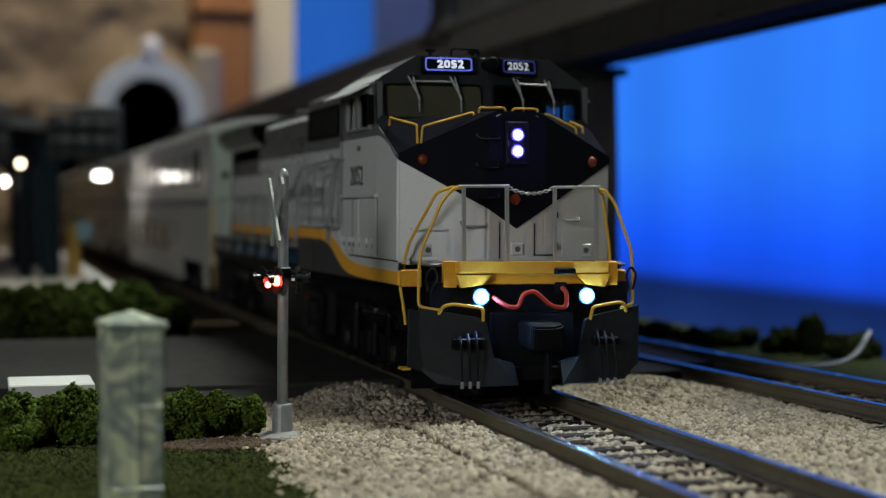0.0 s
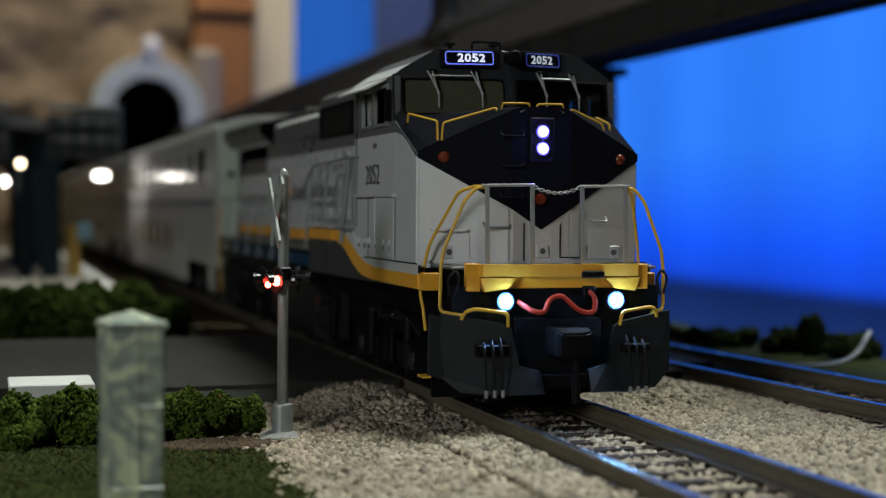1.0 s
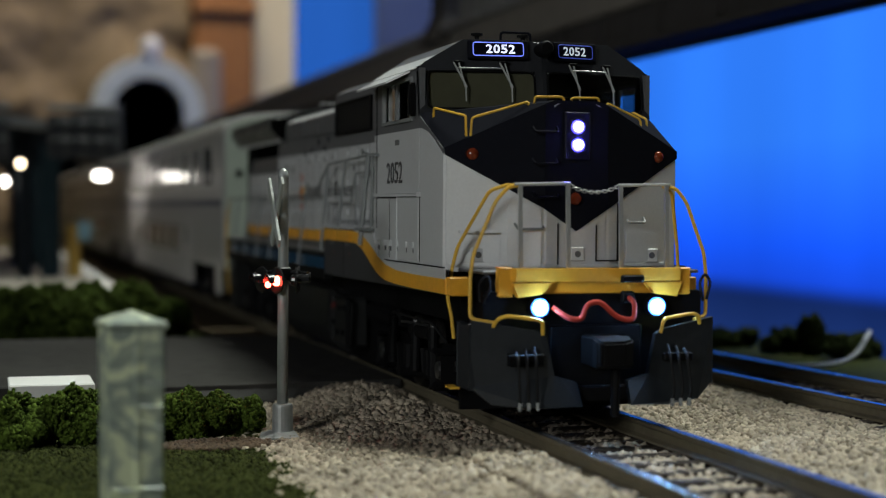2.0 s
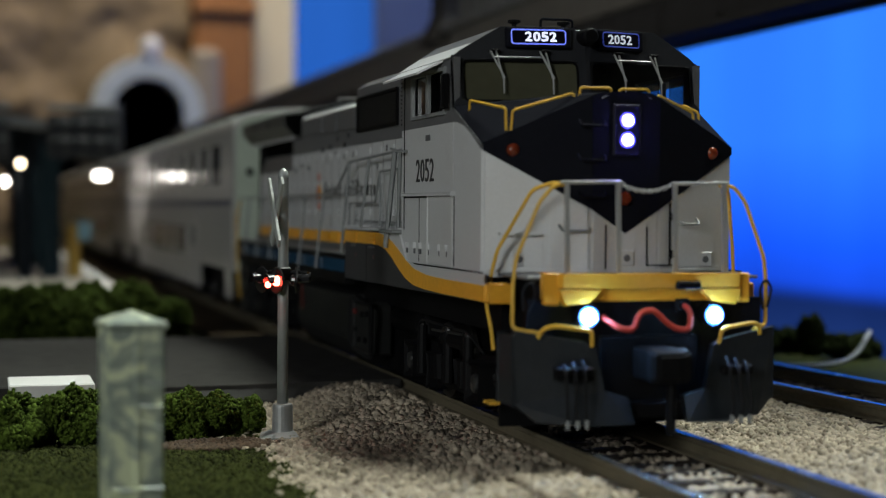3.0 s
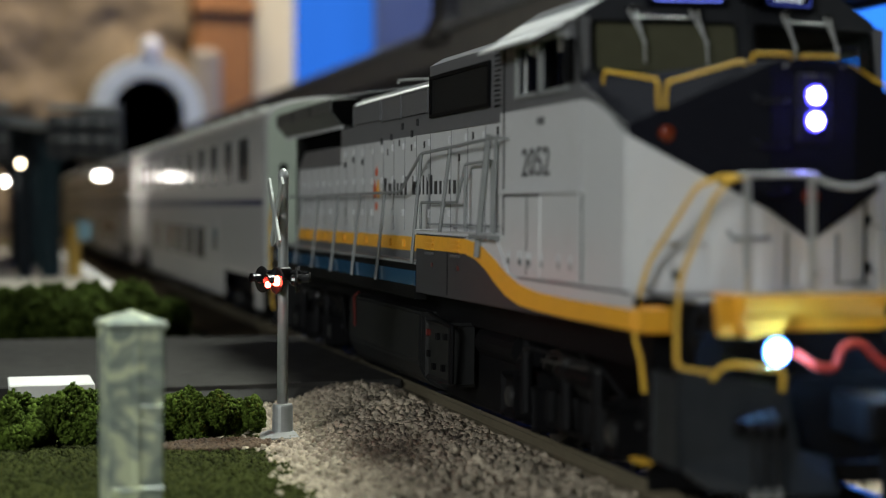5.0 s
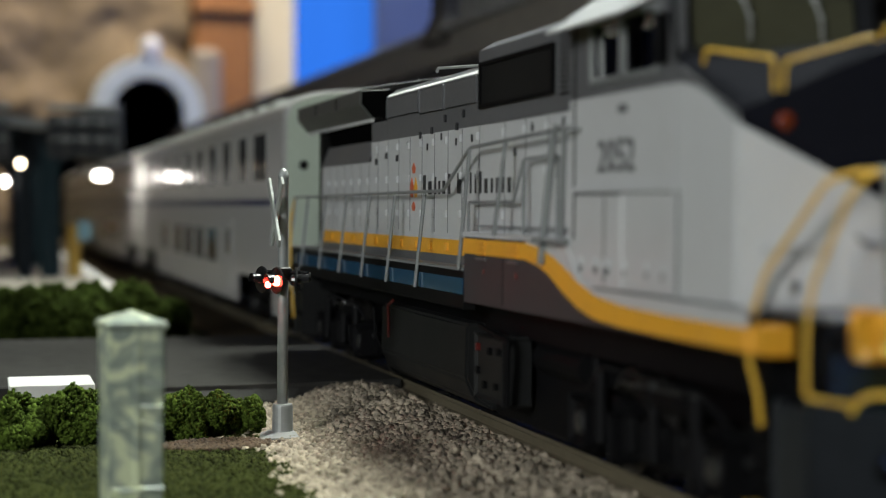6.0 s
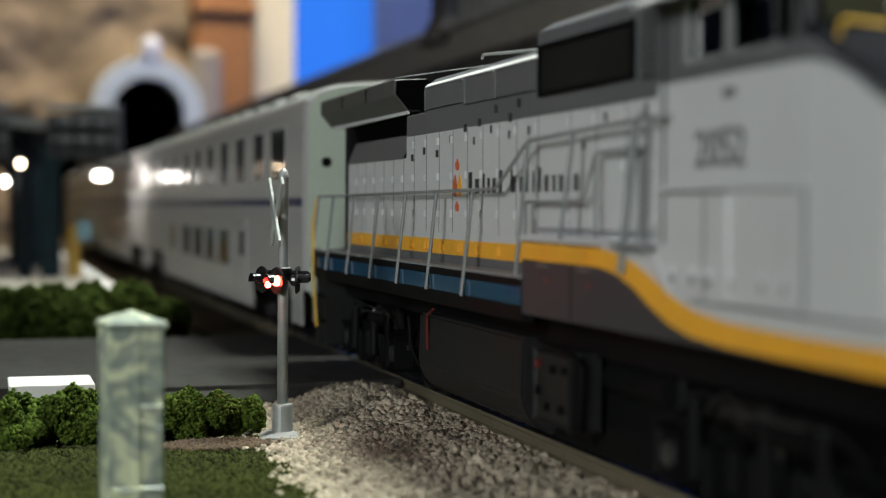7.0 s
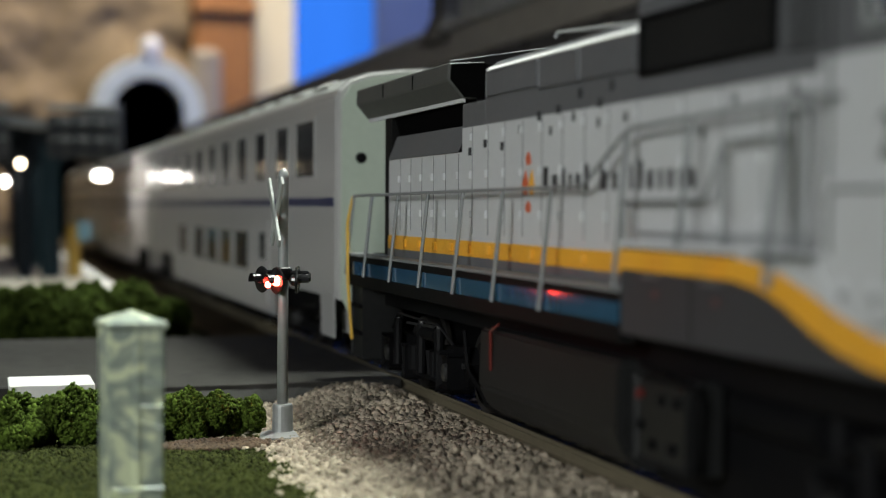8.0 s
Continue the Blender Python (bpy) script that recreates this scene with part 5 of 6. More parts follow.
# ---- the coaches ----
def coach(name_label):
    C = thing("passenger_car", label=name_label, category="passenger car", group="coaches behind the locomotive")
    N = 302.0
    prof = [(-17.7, 12.5), (-17.9, 14), (-17.9, 47.6), (-17.4, 49.4), (-15.6, 51.2), (-12.0, 52.4), (-6.0, 53.2), (0, 53.5)]
    full = prof + [(-x, z) for x, z in reversed(prof[:-1])]
    bm = loft(bmesh.new(), [[(x * (0.97 if y in (0.3, N - 0.3) else 1), y, z - (0.3 if y in (0.3, N - 0.3) else 0)) for x, z in full] for y in (0.3, 1.2, N - 1.2, N - 0.3)])
    for f in bm.faces:
        f.smooth = False
    body = part("body", bm, CARSILVER, C, "silver-grey painted coach body")
    roof = [(-17.5, 49.5), (-15.7, 51.4), (-12.1, 52.6), (-6.0, 53.4), (0, 53.7), (6.0, 53.4), (12.1, 52.6), (15.7, 51.4), (17.5, 49.5), (15.2, 50.2), (0, 53.0), (-15.2, 50.2)]
    part("roof", loft(bmesh.new(), [[(x, y, z) for x, z in roof] for y in (1.0, N - 1.0)]), CARROOF, C, "grey ribbed coach roof")
    for y in range(14, 300, 21):
        for s in (-1, 1):
            part("roof_vent", slab(bmesh.new(), [(16.4 * s, y, 50.7), (16.4 * s, y + 12, 50.7), (14.3 * s, y + 12, 51.9), (14.3 * s, y, 51.9)], (0.3 * s, 0, 0.35)), CARROOF, C)
    for a, b in ((N - 4.0, N - 1.0),):
        part("end_hoop", loft(bmesh.new(), [[(x * 1.008, y, z + 0.12) for x, z in full] for y in (a, b)]), CAREND, C, "pale greenish end hoop")
    for y0, y1 in ((-0.5, 0.5), (N - 0.5, N + 0.5)):
        e = [(-15.6, 10), (-17.0, 13), (-17.0, 47.2), (-15.4, 50.2), (-11.6, 51.6), (-5.8, 52.4), (0, 52.7), (5.8, 52.4), (11.6, 51.6), (15.4, 50.2), (17.0, 47.2), (17.0, 13), (15.6, 10)]
        end = part("end_wall", loft(bmesh.new(), [[(x, y0, z) for x, z in e], [(x, y1, z) for x, z in e]]), CAREND, C, "pale greenish white coach end")
        part("diaphragm", B(-6.5, 6.5, y0 - 1.6 if y0 < 0 else y1, y0 if y0 < 0 else y1 + 1.6, 11, 40, bevel=0.4), BLACK, end, "black rubber diaphragm")
        yy = y0 if y0 < 0 else y1
        part("marker_hole", lathe(bmesh.new(), [(1.0, yy - 0.15), (1.0, yy + 0.15)], "y", (-13.6, 0, 37.4), 12), BLACK, end)
        part("marker_hole", lathe(bmesh.new(), [(1.0, yy - 0.15), (1.0, yy + 0.15)], "y", (13.6, 0, 37.4), 12), BLACK, end)
        part("end_step", B(-15, 15, y0 + 0.5 if y0 < 0 else y1 - 8, y0 + 8 if y0 < 0 else y1 - 0.5, 6.0, 10.2, bevel=0.3), CARSILVER, C)
    for s in (-1, 1):
        X = 17.9 * s
        # lower side between the trucks, and the short ends
        for a, b in ((58, N - 58), (1.5, 13), (N - 13, N - 1.5)):
            part("lower_side", slab(bmesh.new(), [(17.5 * s, a, 5.4), (17.5 * s, b, 5.4), (17.7 * s, b, 13), (17.7 * s, a, 13)], (0.18 * s, 0, 0)), CARSILVER, C)
        part("waist_stripe", B(X - 0.1 * s, X + 0.1 * s, 2, N - 2, 28.8, 30.4), CARBLUE, C, "dark blue waist stripe")
        for z in (27.0, 31.6, 33.4, 45.6, 48.0, 24.2, 12.9):
            part("side_bead", B(X - 0.1 * s, X + 0.12 * s, 2, N - 2, z, z + 0.28), CARSILVER, C)
        ups = [(18.5, 35.5)] + [(44 + 25.4 * k, 57 + 25.4 * k) for k in range(10)]
        for a, b in ups:
            if b > N - 8:
                continue
            fr = bmesh.new()
            for q in ((a - 0.6, b + 0.6, 44.9, 45.5), (a - 0.6, b + 0.6, 33.9, 34.5), (a - 0.6, a, 34.5, 44.9), (b, b + 0.6, 34.5, 44.9)):
                box(fr, X - 0.1 * s, X + 0.22 * s, *q)
            w = part("upper_window_frame", fr, CARSILVER, C)
            part("pane", B(X - 0.1 * s, X + 0.08 * s, a, b, 34.5, 44.9), CARGLASS, w, "dark tinted upper coach window")
        for a, b in ((92.6, 112), (118, 136), (142, 162), (168, 187), (205, 222)):
            fr = bmesh.new()
            for q in ((a - 0.6, b + 0.6, 22.8, 23.4), (a - 0.6, b + 0.6, 13.4, 14.0), (a - 0.6, a, 14.0, 22.8), (b, b + 0.6, 14.0, 22.8)):
                box(fr, X - 0.1 * s, X + 0.22 * s, *q)
            w = part("lower_window_frame", fr, CARSILVER, C)
            part("pane", B(X - 0.1 * s, X + 0.08 * s, a, b, 14.0, 22.8), CARGLASS, w, "dark tinted lower coach window")
        dr = part("side_door", B(X - 0.1 * s, X + 0.15 * s, 66, 80, 7, 25.4, bevel=0.2), CARSILVER, C, "silver side door")
        part("door_pane", B(X + 0.05 * s, X + 0.2 * s, 70, 76, 17, 23), CARGLASS, dr)
    part("underfloor", B(-14, 14, 3, N - 3, 7, 12.6), BLACK, C)
    wheels = []
    for yc in (36, N - 36):
        for s in (-1, 1):
            fr = bmesh.new()
            slab(fr, [(12.6 * s, yc + a, b) for a, b in ((-21, 6.4), (-16, 8.6), (-6, 5.6), (6, 5.6), (16, 8.6), (21, 6.4), (17, 3.4), (8, 3.6), (-8, 3.6), (-17, 3.4))], (1.6 * s, 0, 0))
            f = part("truck_frame", fr, BLACK, C, "black coach truck frame")
            for a in (-14.5, 14.5):
                part("axle_box", lathe(bmesh.new(), [(0.05, 16.2 * s), (1.6, 15.8 * s), (1.9, 14.0 * s)], "x", (0, yc + a, 5.3), 12), AXLECAP, f)
            part("damper", cyl(bmesh.new(), (15 * s, yc - 7, 9), (15 * s, yc + 7, 8), 0.7, 8), BLACK, f)
        for a in (-14.5, 14.5):
            wheels.append((wheelset(C, 5.25), yc + a, 5.25))
    return C, wheels


CARS = []
for k in range(3):
    ob, wh = coach("silver double-deck model passenger car with a blue waist stripe")
    CARS.append((ob, 199.8 + 305.6 * k, wh))


# ---- backdrop, mountain, bridge, station ----
def backdrop():
    pts = [(300, 110), (300, 1130), (296, 1180), (280, 1225), (250, 1250), (230, 1258), (206, 1258)]
    bm = bmesh.new()
    inner = [(x, y) for x, y in pts]
    outer = [(x + 6 if i < 4 else x, y if i < 2 else y + 6) for i, (x, y) in enumerate(pts)]
    loft(bm, [[(x, y, -950), (u, v, -950), (u, v, 430), (x, y, 430)] for (x, y), (u, v) in zip(inner, outer)])
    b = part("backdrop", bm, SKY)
    tagged(b, "blue-glowing sky backdrop sheet with a navy lower band", "backdrop", kind="structure")


def mountain():
    """Plaster rock face with a tunnel mouth, and rounded stone portal."""
    m = thing("tunnel_mountain", 0, 0, 0, label="brown plaster rock face with a stone tunnel portal", category="mountain")
    cx, cz, y0 = 62.0, 112.0, 1150.0
    bm = bmesh.new()
    nx, nz = 90, 70
    idx = {}
    for j in range(nz + 1):
        for i in range(nx + 1):
            x, z = -360 + 480 * i / nx, -4 + 330 * j / nz
            d = noise.fractal(Vector((x / 45, z / 45, 2.0)), 1.0, 2.0, 5) * 9
            if x > 108:
                d += (x - 108) * 2.5
            dist = math.hypot(x - cx, max(0, z - cz))
            flat = min(1, max(0, (dist - 44) / 20))
            idx[i, j] = bm.verts.new((x, y0 + 14 + d * flat + 0.12 * z * flat, z))
    for j in range(nz):
        for i in range(nx):
            x, z = -360 + 480 * (i + 0.5) / nx, -4 + 330 * (j + 0.5) / nz
            if (abs(x - cx) < 34 and 60 < z < cz) or math.hypot(x - cx, z - cz) < 34 or (abs(x) < 32 and z < 72):
                continue
            bm.faces.new((idx[i, j], idx[i + 1, j], idx[i + 1, j + 1], idx[i, j + 1]))
    part("rock_face", bm, ROCK, m, "rough brown rock face", smooth=True)
    def arch(r, y):
        return [(cx + r, y, 60)] + [(cx + r * math.cos(math.pi * k / 20), y, cz + r * math.sin(math.pi * k / 20)) for k in range(21)] + [(cx - r, y, 60)]
    bm = bmesh.new()
    a = [arch(32, y0 - 4), arch(49, y0 - 4), arch(51, y0 + 24), arch(32, y0 + 24)]
    vs = [[bm.verts.new(p) for p in r] for r in a]
    for r0, r1 in zip(vs, vs[1:] + vs[:1]):
        for k in range(len(r0) - 1):
            bm.faces.new((r0[k], r0[k + 1], r1[k + 1], r1[k]))
    part("portal_arch", bm, PORTAL, m, "pale grey stone tunnel portal")
    part("keystone", B(cx - 7, cx + 11, y0 - 6, y0 + 12, cz + 46, cz + 68, bevel=5), WHITE, m)
    lin = bmesh.new()
    loft(lin, [arch(32.5, y0 + 10), arch(32.5, y0 + 190)], caps=False)
    part("tunnel_lining", lin, DEEPBLACK, m, "black tunnel lining")
    part("tunnel_end", B(cx - 34, cx + 34, y0 + 190, y0 + 194, 50, cz + 34), DEEPBLACK, m)
    part("upper_trackbed", B(cx - 45, cx + 45, y0 - 70, y0 + 190, 50, 60, bevel=2), BEDDING, m)
    part("trackbed_wall", B(cx - 30, cx + 30, y0 - 66, y0 + 10, -4, 50), ROCK, m)
    part("lower_tunnel_end", B(-40, 40, y0 + 190, y0 + 196, -4, 80), DEEPBLACK, m)
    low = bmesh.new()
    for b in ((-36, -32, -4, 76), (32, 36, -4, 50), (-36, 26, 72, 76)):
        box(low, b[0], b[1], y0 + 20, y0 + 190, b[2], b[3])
    part("lower_tunnel_lining", low, DEEPBLACK, m)
    # brown tower and cream panel beside the rock
    t = thing("brick_tower", 124, 1185, 0, label="tall brown brick tower beside the rock", category="tower")
    part("shaft", B(-20, 36, -20, 20, -4, 302, bevel=3), BRICK, t)
    part("buttress", B(-24, 4, -34, -20, -4, 172, bevel=6), BUTTRESS, t, "dull beige stone buttress")
    part("ledge", B(-22, 39, -24, 22, 205, 215, bevel=2), BRICK, t)
    part("cap", B(-24, 40, -24, 24, 302, 312, bevel=2), BRICK, t)
    c = part("room_panel", B(172, 212, 1236, 1248, -950, 620, bevel=2), CREAM)
    g = part("side_panel", B(238, 298, 1020, 1028, -950, 420, bevel=2), BOARDGREY)
    tagged(g, "blue-grey painted board beside the sky sheet", "board", kind="structure")
    tagged(c, "cream painted vertical board behind the layout", "board", kind="structure")


def bridge():
    """Elevated line parallel to the tracks: a deep girder on piers, with a truss span over part of it."""
    b = thing("railway_bridge", 0, 0, 0, label="dark elevated steel railway bridge on piers", category="bridge")
    b.matrix_world = Matrix.Translation(EYE * -0.12) @ Matrix.Scale(1.12, 4)
    x0, x1, zb, zt = 72.0, 92.0, 68.9, 87.8
    # Lit wall above and dark underside below are set by two colours.
    part("outer_wall", B(x0 - 0.8, x0 + 3, -330, 1060, 77.5, zt, bevel=0.3), VIADUCT, b, "brown-grey viaduct wall painted as lit")
    for x in (x0, x1 - 4):
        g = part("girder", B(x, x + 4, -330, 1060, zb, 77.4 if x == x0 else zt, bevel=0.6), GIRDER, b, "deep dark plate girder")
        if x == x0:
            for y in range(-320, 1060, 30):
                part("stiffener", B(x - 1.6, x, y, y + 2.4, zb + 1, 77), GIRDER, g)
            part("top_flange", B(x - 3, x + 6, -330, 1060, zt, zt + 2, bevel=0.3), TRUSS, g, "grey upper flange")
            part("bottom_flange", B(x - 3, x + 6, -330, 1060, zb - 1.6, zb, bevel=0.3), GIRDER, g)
    part("deck", B(x0 + 4, x1 - 4, -330, 1060, zt - 8, zt - 4), GIRDER, b)
    for y in (164, 560, 960, -320):
        p = part("pier", loft(bmesh.new(), [[(80 - k, y - k, z), (88 + k, y - k, z), (88 + k, y + 13 + k, z), (80 - k, y + 13 + k, z)] for z, k in ((-5, 1), (40, 0.5), (zb - 6, 0), (zb - 1.6, 0))]), GIRDER, b, "dark bridge pier")
        part("pier_cap", B(74, 91, y - 2, y + 15, zb - 4, zb - 1.6, bevel=0.8), GIRDER, p)
    # truss panels above the deck
    ys = list(range(-60, 290, 55))
    for x in (x0 + 1, x1 - 5):
        part("top_chord", B(x, x + 5, ys[0] + 30, ys[-1] + 8, 172, 180, bevel=0.6), TRUSS, b)
        for i, y in enumerate(ys):
            if i in (0, len(ys) - 1):
                y2 = ys[1] if i == 0 else ys[-1]
                part("end_post", slab(bmesh.new(), [(x, y, zt + 2), (x, y + 8, zt + 2), (x, y2 + 8, 178), (x, y2, 178)], (5, 0, 0)), TRUSS, b)
            else:
                part("vertical", B(x + 0.5, x + 4.5, y, y + 5, zt + 2, 173), TRUSS, b)
                if i < len(ys) - 2:
                    part("diagonal", slab(bmesh.new(), [(x + 1, y, zt + 2), (x + 1, y + 5, zt + 2), (x + 1, ys[i + 1] + 5, 174), (x + 1, ys[i + 1], 174)], (2.4, 0, 0)), TRUSS, b)
    for y in ys[:-1]:
        part("wall_panel", B(x0 + 1, x0 + 3.4, y + 6, y + 44, zt + 2, zt + 40, bevel=0.3), TRUSS, b, "grey riveted wall panel")
        part("panel_rib", B(x0 - 0.4, x0 + 1, y + 22, y + 27, zt + 2, zt + 40, bevel=0.3), TRUSS, b)
    part("end_pier", loft(bmesh.new(), [[(x0 - 1 - k, ys[-1] - k, z), (x0 + 6, ys[-1] - k, z), (x0 + 6, ys[-1] + 12 + k, z), (x0 - 1 - k, ys[-1] + 12 + k, z)] for z, k in ((zt - 3, 5), (zt + 6, 1), (zt + 30, 0), (172, 0))]), GIRDER, b, "dark end pier with a flared foot")
    for y in ys[1:-1]:
        part("top_strut", B(x0 + 6, x1 - 5, y, y + 5, 173, 178), TRUSS, b)


def station():
    p = thing("station_platform", -66, 400, 0, label="beige concrete station platform beside the track", category="platform")
    part("slab", B(-60, 29, -190, 330, -4, 2.6, bevel=0.5), PLATFORM, p)
    part("edge_strip", B(26, 29.4, -190, 330, 2.6, 3.0), WHITE, p)
    c = thing("station_canopy", -60, 350, 2.6, label="grey platform canopy on dark posts", category="canopy")
    for y in (0, 95, 190):
        part("post", B(-6, -1, y - 4, y + 4, 0, 48, bevel=0.6), STATIONBLUE, c, "dark blue-black canopy post")
        part("post", B(2, 9, y - 3, y + 3, 0, 48, bevel=0.6), STATIONTEAL, c, "dark teal canopy post")
        part("bracket", slab(bmesh.new(), [(-26, y - 1.5, 55), (30, y - 1.5, 55), (9, y - 1.5, 40), (-6, y - 1.5, 40)], (0, 3, 0)), STATIONBLUE, c)
    part("roof", loft(bmesh.new(), [[(-40, y, 58), (2, y, 53), (29, y, 59), (29, y, 62), (2, y, 56.5), (-40, y, 61.5)] for y in (-14, 230)]), ROOFGREY, c, "grey butterfly canopy roof")
    # Dark fascia and end panels carry the shade under the canopy roof.
    part("fascia", B(29, 30.5, -14, 230, 44, 62.4, bevel=0.3), CANOPYSHADE, c)
    for a, b in ((-40, -9), (4, 29)):
        part("front_gutter", B(a, b, -15.5, -14, 59.5, 62, bevel=0.3), ROOFGREY, c, "grey gutter")
        part("shade_panel", slab(bmesh.new(), [(a, -14.6, 58.4), (b, -14.6, 58.4), (b, -14.6, 43), (a, -14.6, 43)], (0, 1, 0)), CANOPYSHADE, c, "dark panel in place of the shaded canopy underside")
        for z0, z1 in ((55.2, 57.0), (49.0, 50.2)):
            part("end_rail", B(a + 1, b - 1, -15.4, -14.7, z0, z1, bevel=0.2), ROOFGREY, c, "grey canopy end rail")
        for k in range(4):
            x = a + (b - a) * (k + 0.5) / 4
            part("end_strut", B(x - 0.5, x + 0.5, -15.6, -14.7, 43.5, 58, bevel=0.15), STATIONBLUE, c)
    for x, z, r, mt in ((-10.5, 35.5, 1.3, LAMPWHITE), (-5.0, 42.0, 1.2, LAMPWARM)):
        l = thing("platform_lamp", -60 + x, 346, z + 1.6, label="small lit globe lamp under the canopy", category="lamp", group="platform lamps")
        part("globe", lathe(bmesh.new(), [(0.05, -r), (r * 0.7, -r * 0.7), (r, 0), (r * 0.7, r * 0.7), (0.05, r)], "z", (0, 0, 0), 12), mt, l, "glowing globe")
        part("stem", cyl(bmesh.new(), (0, 0, r), (0, 0, 56 - z), 0.3, 6), STATIONBLUE, l)
    t = thing("platform_tube_lamp", -32.6, 380, 40.2, label="lit white tube lamp along the platform edge", category="lamp", group="platform lamps")
    part("tube", cyl(bmesh.new(), (0, 0, 0), (0.3, 50, 1.0), 1.2, 10), LAMPWHITE, t, "glowing white tube")
    part("housing", slab(bmesh.new(), [(-1.6, -1, 1.6), (2.0, -1, 1.6), (2.0, -1, 2.8), (-1.6, -1, 2.8)], (0.3, 52, 1.0)), ROOFGREY, t)
    for y in (4, 46):
        part("hanger", cyl(bmesh.new(), (0.5, y, 2.6), (0.5, y, 22), 0.3, 6), ROOFGREY, t)
    k = thing("ticket_kiosk", -45, 352, 2.6, label="faded yellow kiosk with a pale blue sign", category="kiosk")
    part("cabinet", B(-3.2, 1.2, -3, 3, 0, 19, bevel=0.4), POSTYEL, k)
    part("sign", B(0.0, 5.0, -3.3, -2.6, 13.5, 20.5, bevel=0.3), CYAN, k)
    w = thing("station_bench_wall", -95, 470, 2.6, label="dark low station building behind the platform", category="building")
    part("wall", B(-40, 18, -70, 120, 0, 50, bevel=1), STATIONBLUE, w)
    part("roof", B(-44, 20, -74, 124, 50, 56, bevel=1), ROOFGREY, w)
    part("window", B(-34, -4, -70.8, -69.8, 18, 40), CARGLASS, w)
    part("window", B(18, 18.8, -40, -10, 18, 40), CARGLASS, w)
    part("window", B(18, 18.8, 10, 40, 18, 40), CARGLASS, w)


# ---- the crossing's foreground ----
def crossing_signal():
    s = thing("crossing_signal", -36.9, -8.0, GROUND, label="grey model crossing signal with crossbuck and red lights lit", category="crossing signal")
    part("foot", loft(bmesh.new(), [[(-4.2, -3.4, -0.3), (1.8, -4.4, -0.3), (2.4, 2.2, -0.3), (-2.8, 2.8, -0.3)], [(-3.9, -3.2, 0.5), (1.6, -4.0, 0.7), (2.1, 2.0, 0.7), (-2.6, 2.5, 0.6)], [(-1.8, -1.7, 1.0), (1.6, -1.8, 1.1), (1.6, 1.6, 1.1), (-1.6, 1.7, 1.0)]]), GALV, s, "worn grey cast foot")
    part("base", lathe(bmesh.new(), [(1.62, 0.5), (1.5, 1.2), (1.42, 4.6), (1.34, 4.9), (0.8, 5.0)], "z", (0, 0, 0), 20), GALV, s, "grey round mast base", smooth=False)
    part("mast", lathe(bmesh.new(), [(0.78, 4.8), (0.76, 20), (0.74, 36.6), (0.80, 36.7), (0.80, 37.1), (0.62, 37.6), (0.3, 38.0), (0.02, 38.1)], "z", (0, 0, 0), 16), GALV, s, "grey round mast", smooth=True)
    # crossbuck: two boards on a bracket, turned to the road
    m0 = Matrix.Translation((-0.95, -0.3, 31.9)) @ Matrix.Rotation(radians(-1), 4, "Z")
    for i, a in enumerate((45, -45)):
        bm = bmesh.new()
        box(bm, -0.2 - 0.42 * i, 0.2 - 0.42 * i, -0.75, 0.75, -6.2, 6.2, bevel=0.06)
        bm.transform(m0 @ Matrix.Rotation(radians(a), 4, "X"))
        part("crossbuck_board", bm, CROSSBUCK, s, "grey crossbuck board")
    part("crossbuck_bracket", B(-1.2, 0.0, -0.6, 0.6, 31.3, 32.5, bevel=0.1), GALV, s)
    # lamp bar and lamps
    arm = bmesh.new()
    tube(arm, [(-3.0, 2.6, 23.4), (3.0, -2.6, 23.4)], 0.34, 8)
    tube(arm, [(-1.6, -2.4, 23.6), (1.6, 2.4, 23.6)], 0.26, 8)
    part("lamp_bar", arm, LAMPBLACK, s, "black lamp bar")
    part("bar_clamp", B(-1.1, 1.1, -1.1, 1.1, 22.4, 24.2, bevel=0.25), LAMPBLACK, s)
    for x, y, d, lit in ((-2.7, 1.6, -1, 0), (-1.35, -2.4, -1, 1), (1.5, -2.2, 1, 0), (2.6, 1.8, 1, 0)):
        ax = Matrix.Translation((x, y, 22.4)) @ Matrix.Rotation(radians(20 if d < 0 else -14), 4, "Z")
        disc = lathe(bmesh.new(), [(0.05, 0.22), (1.8, 0.18), (1.9, 0.0), (1.8, -0.18), (0.05, -0.22)], "x", (0, 0, 0), 20)
        disc.transform(ax)
        t = part("target_disc", disc, LAMPBLACK, s, "black lamp target disc")
        hood = bmesh.new()
        ring0 = [(0, 0.82 * math.cos(w), 0.82 * math.sin(w)) for w in [radians(-20 + 220 * k / 12) for k in range(13)]]
        a0, a1 = [hood.verts.new(p) for p in ring0], [hood.verts.new((d * 1.7, p[1] * 0.95, p[2])) for p in ring0]
        b0, b1 = [hood.verts.new((0, p[1] * 1.16, p[2] * 1.16)) for p in ring0], [hood.verts.new((d * 1.7, p[1] * 1.1, p[2] * 1.14)) for p in ring0]
        for k in range(12):
            hood.faces.new((a0[k], a0[k + 1], a1[k + 1], a1[k]))
            hood.faces.new((b0[k], b0[k + 1], b1[k + 1], b1[k]))
            hood.faces.new((a1[k], a1[k + 1], b1[k + 1], b1[k]))
        hood.transform(ax)
        part("hood", hood, LAMPBLACK, t)
        back = lathe(bmesh.new(), [(0.9, 0.0), (0.75, -0.7 * d), (0.3, -1.1 * d), (0.03, -1.15 * d)], "x", (0, 0, 0), 14)
        back.transform(ax)
        part("lamp_back", back, LAMPBLACK, t)
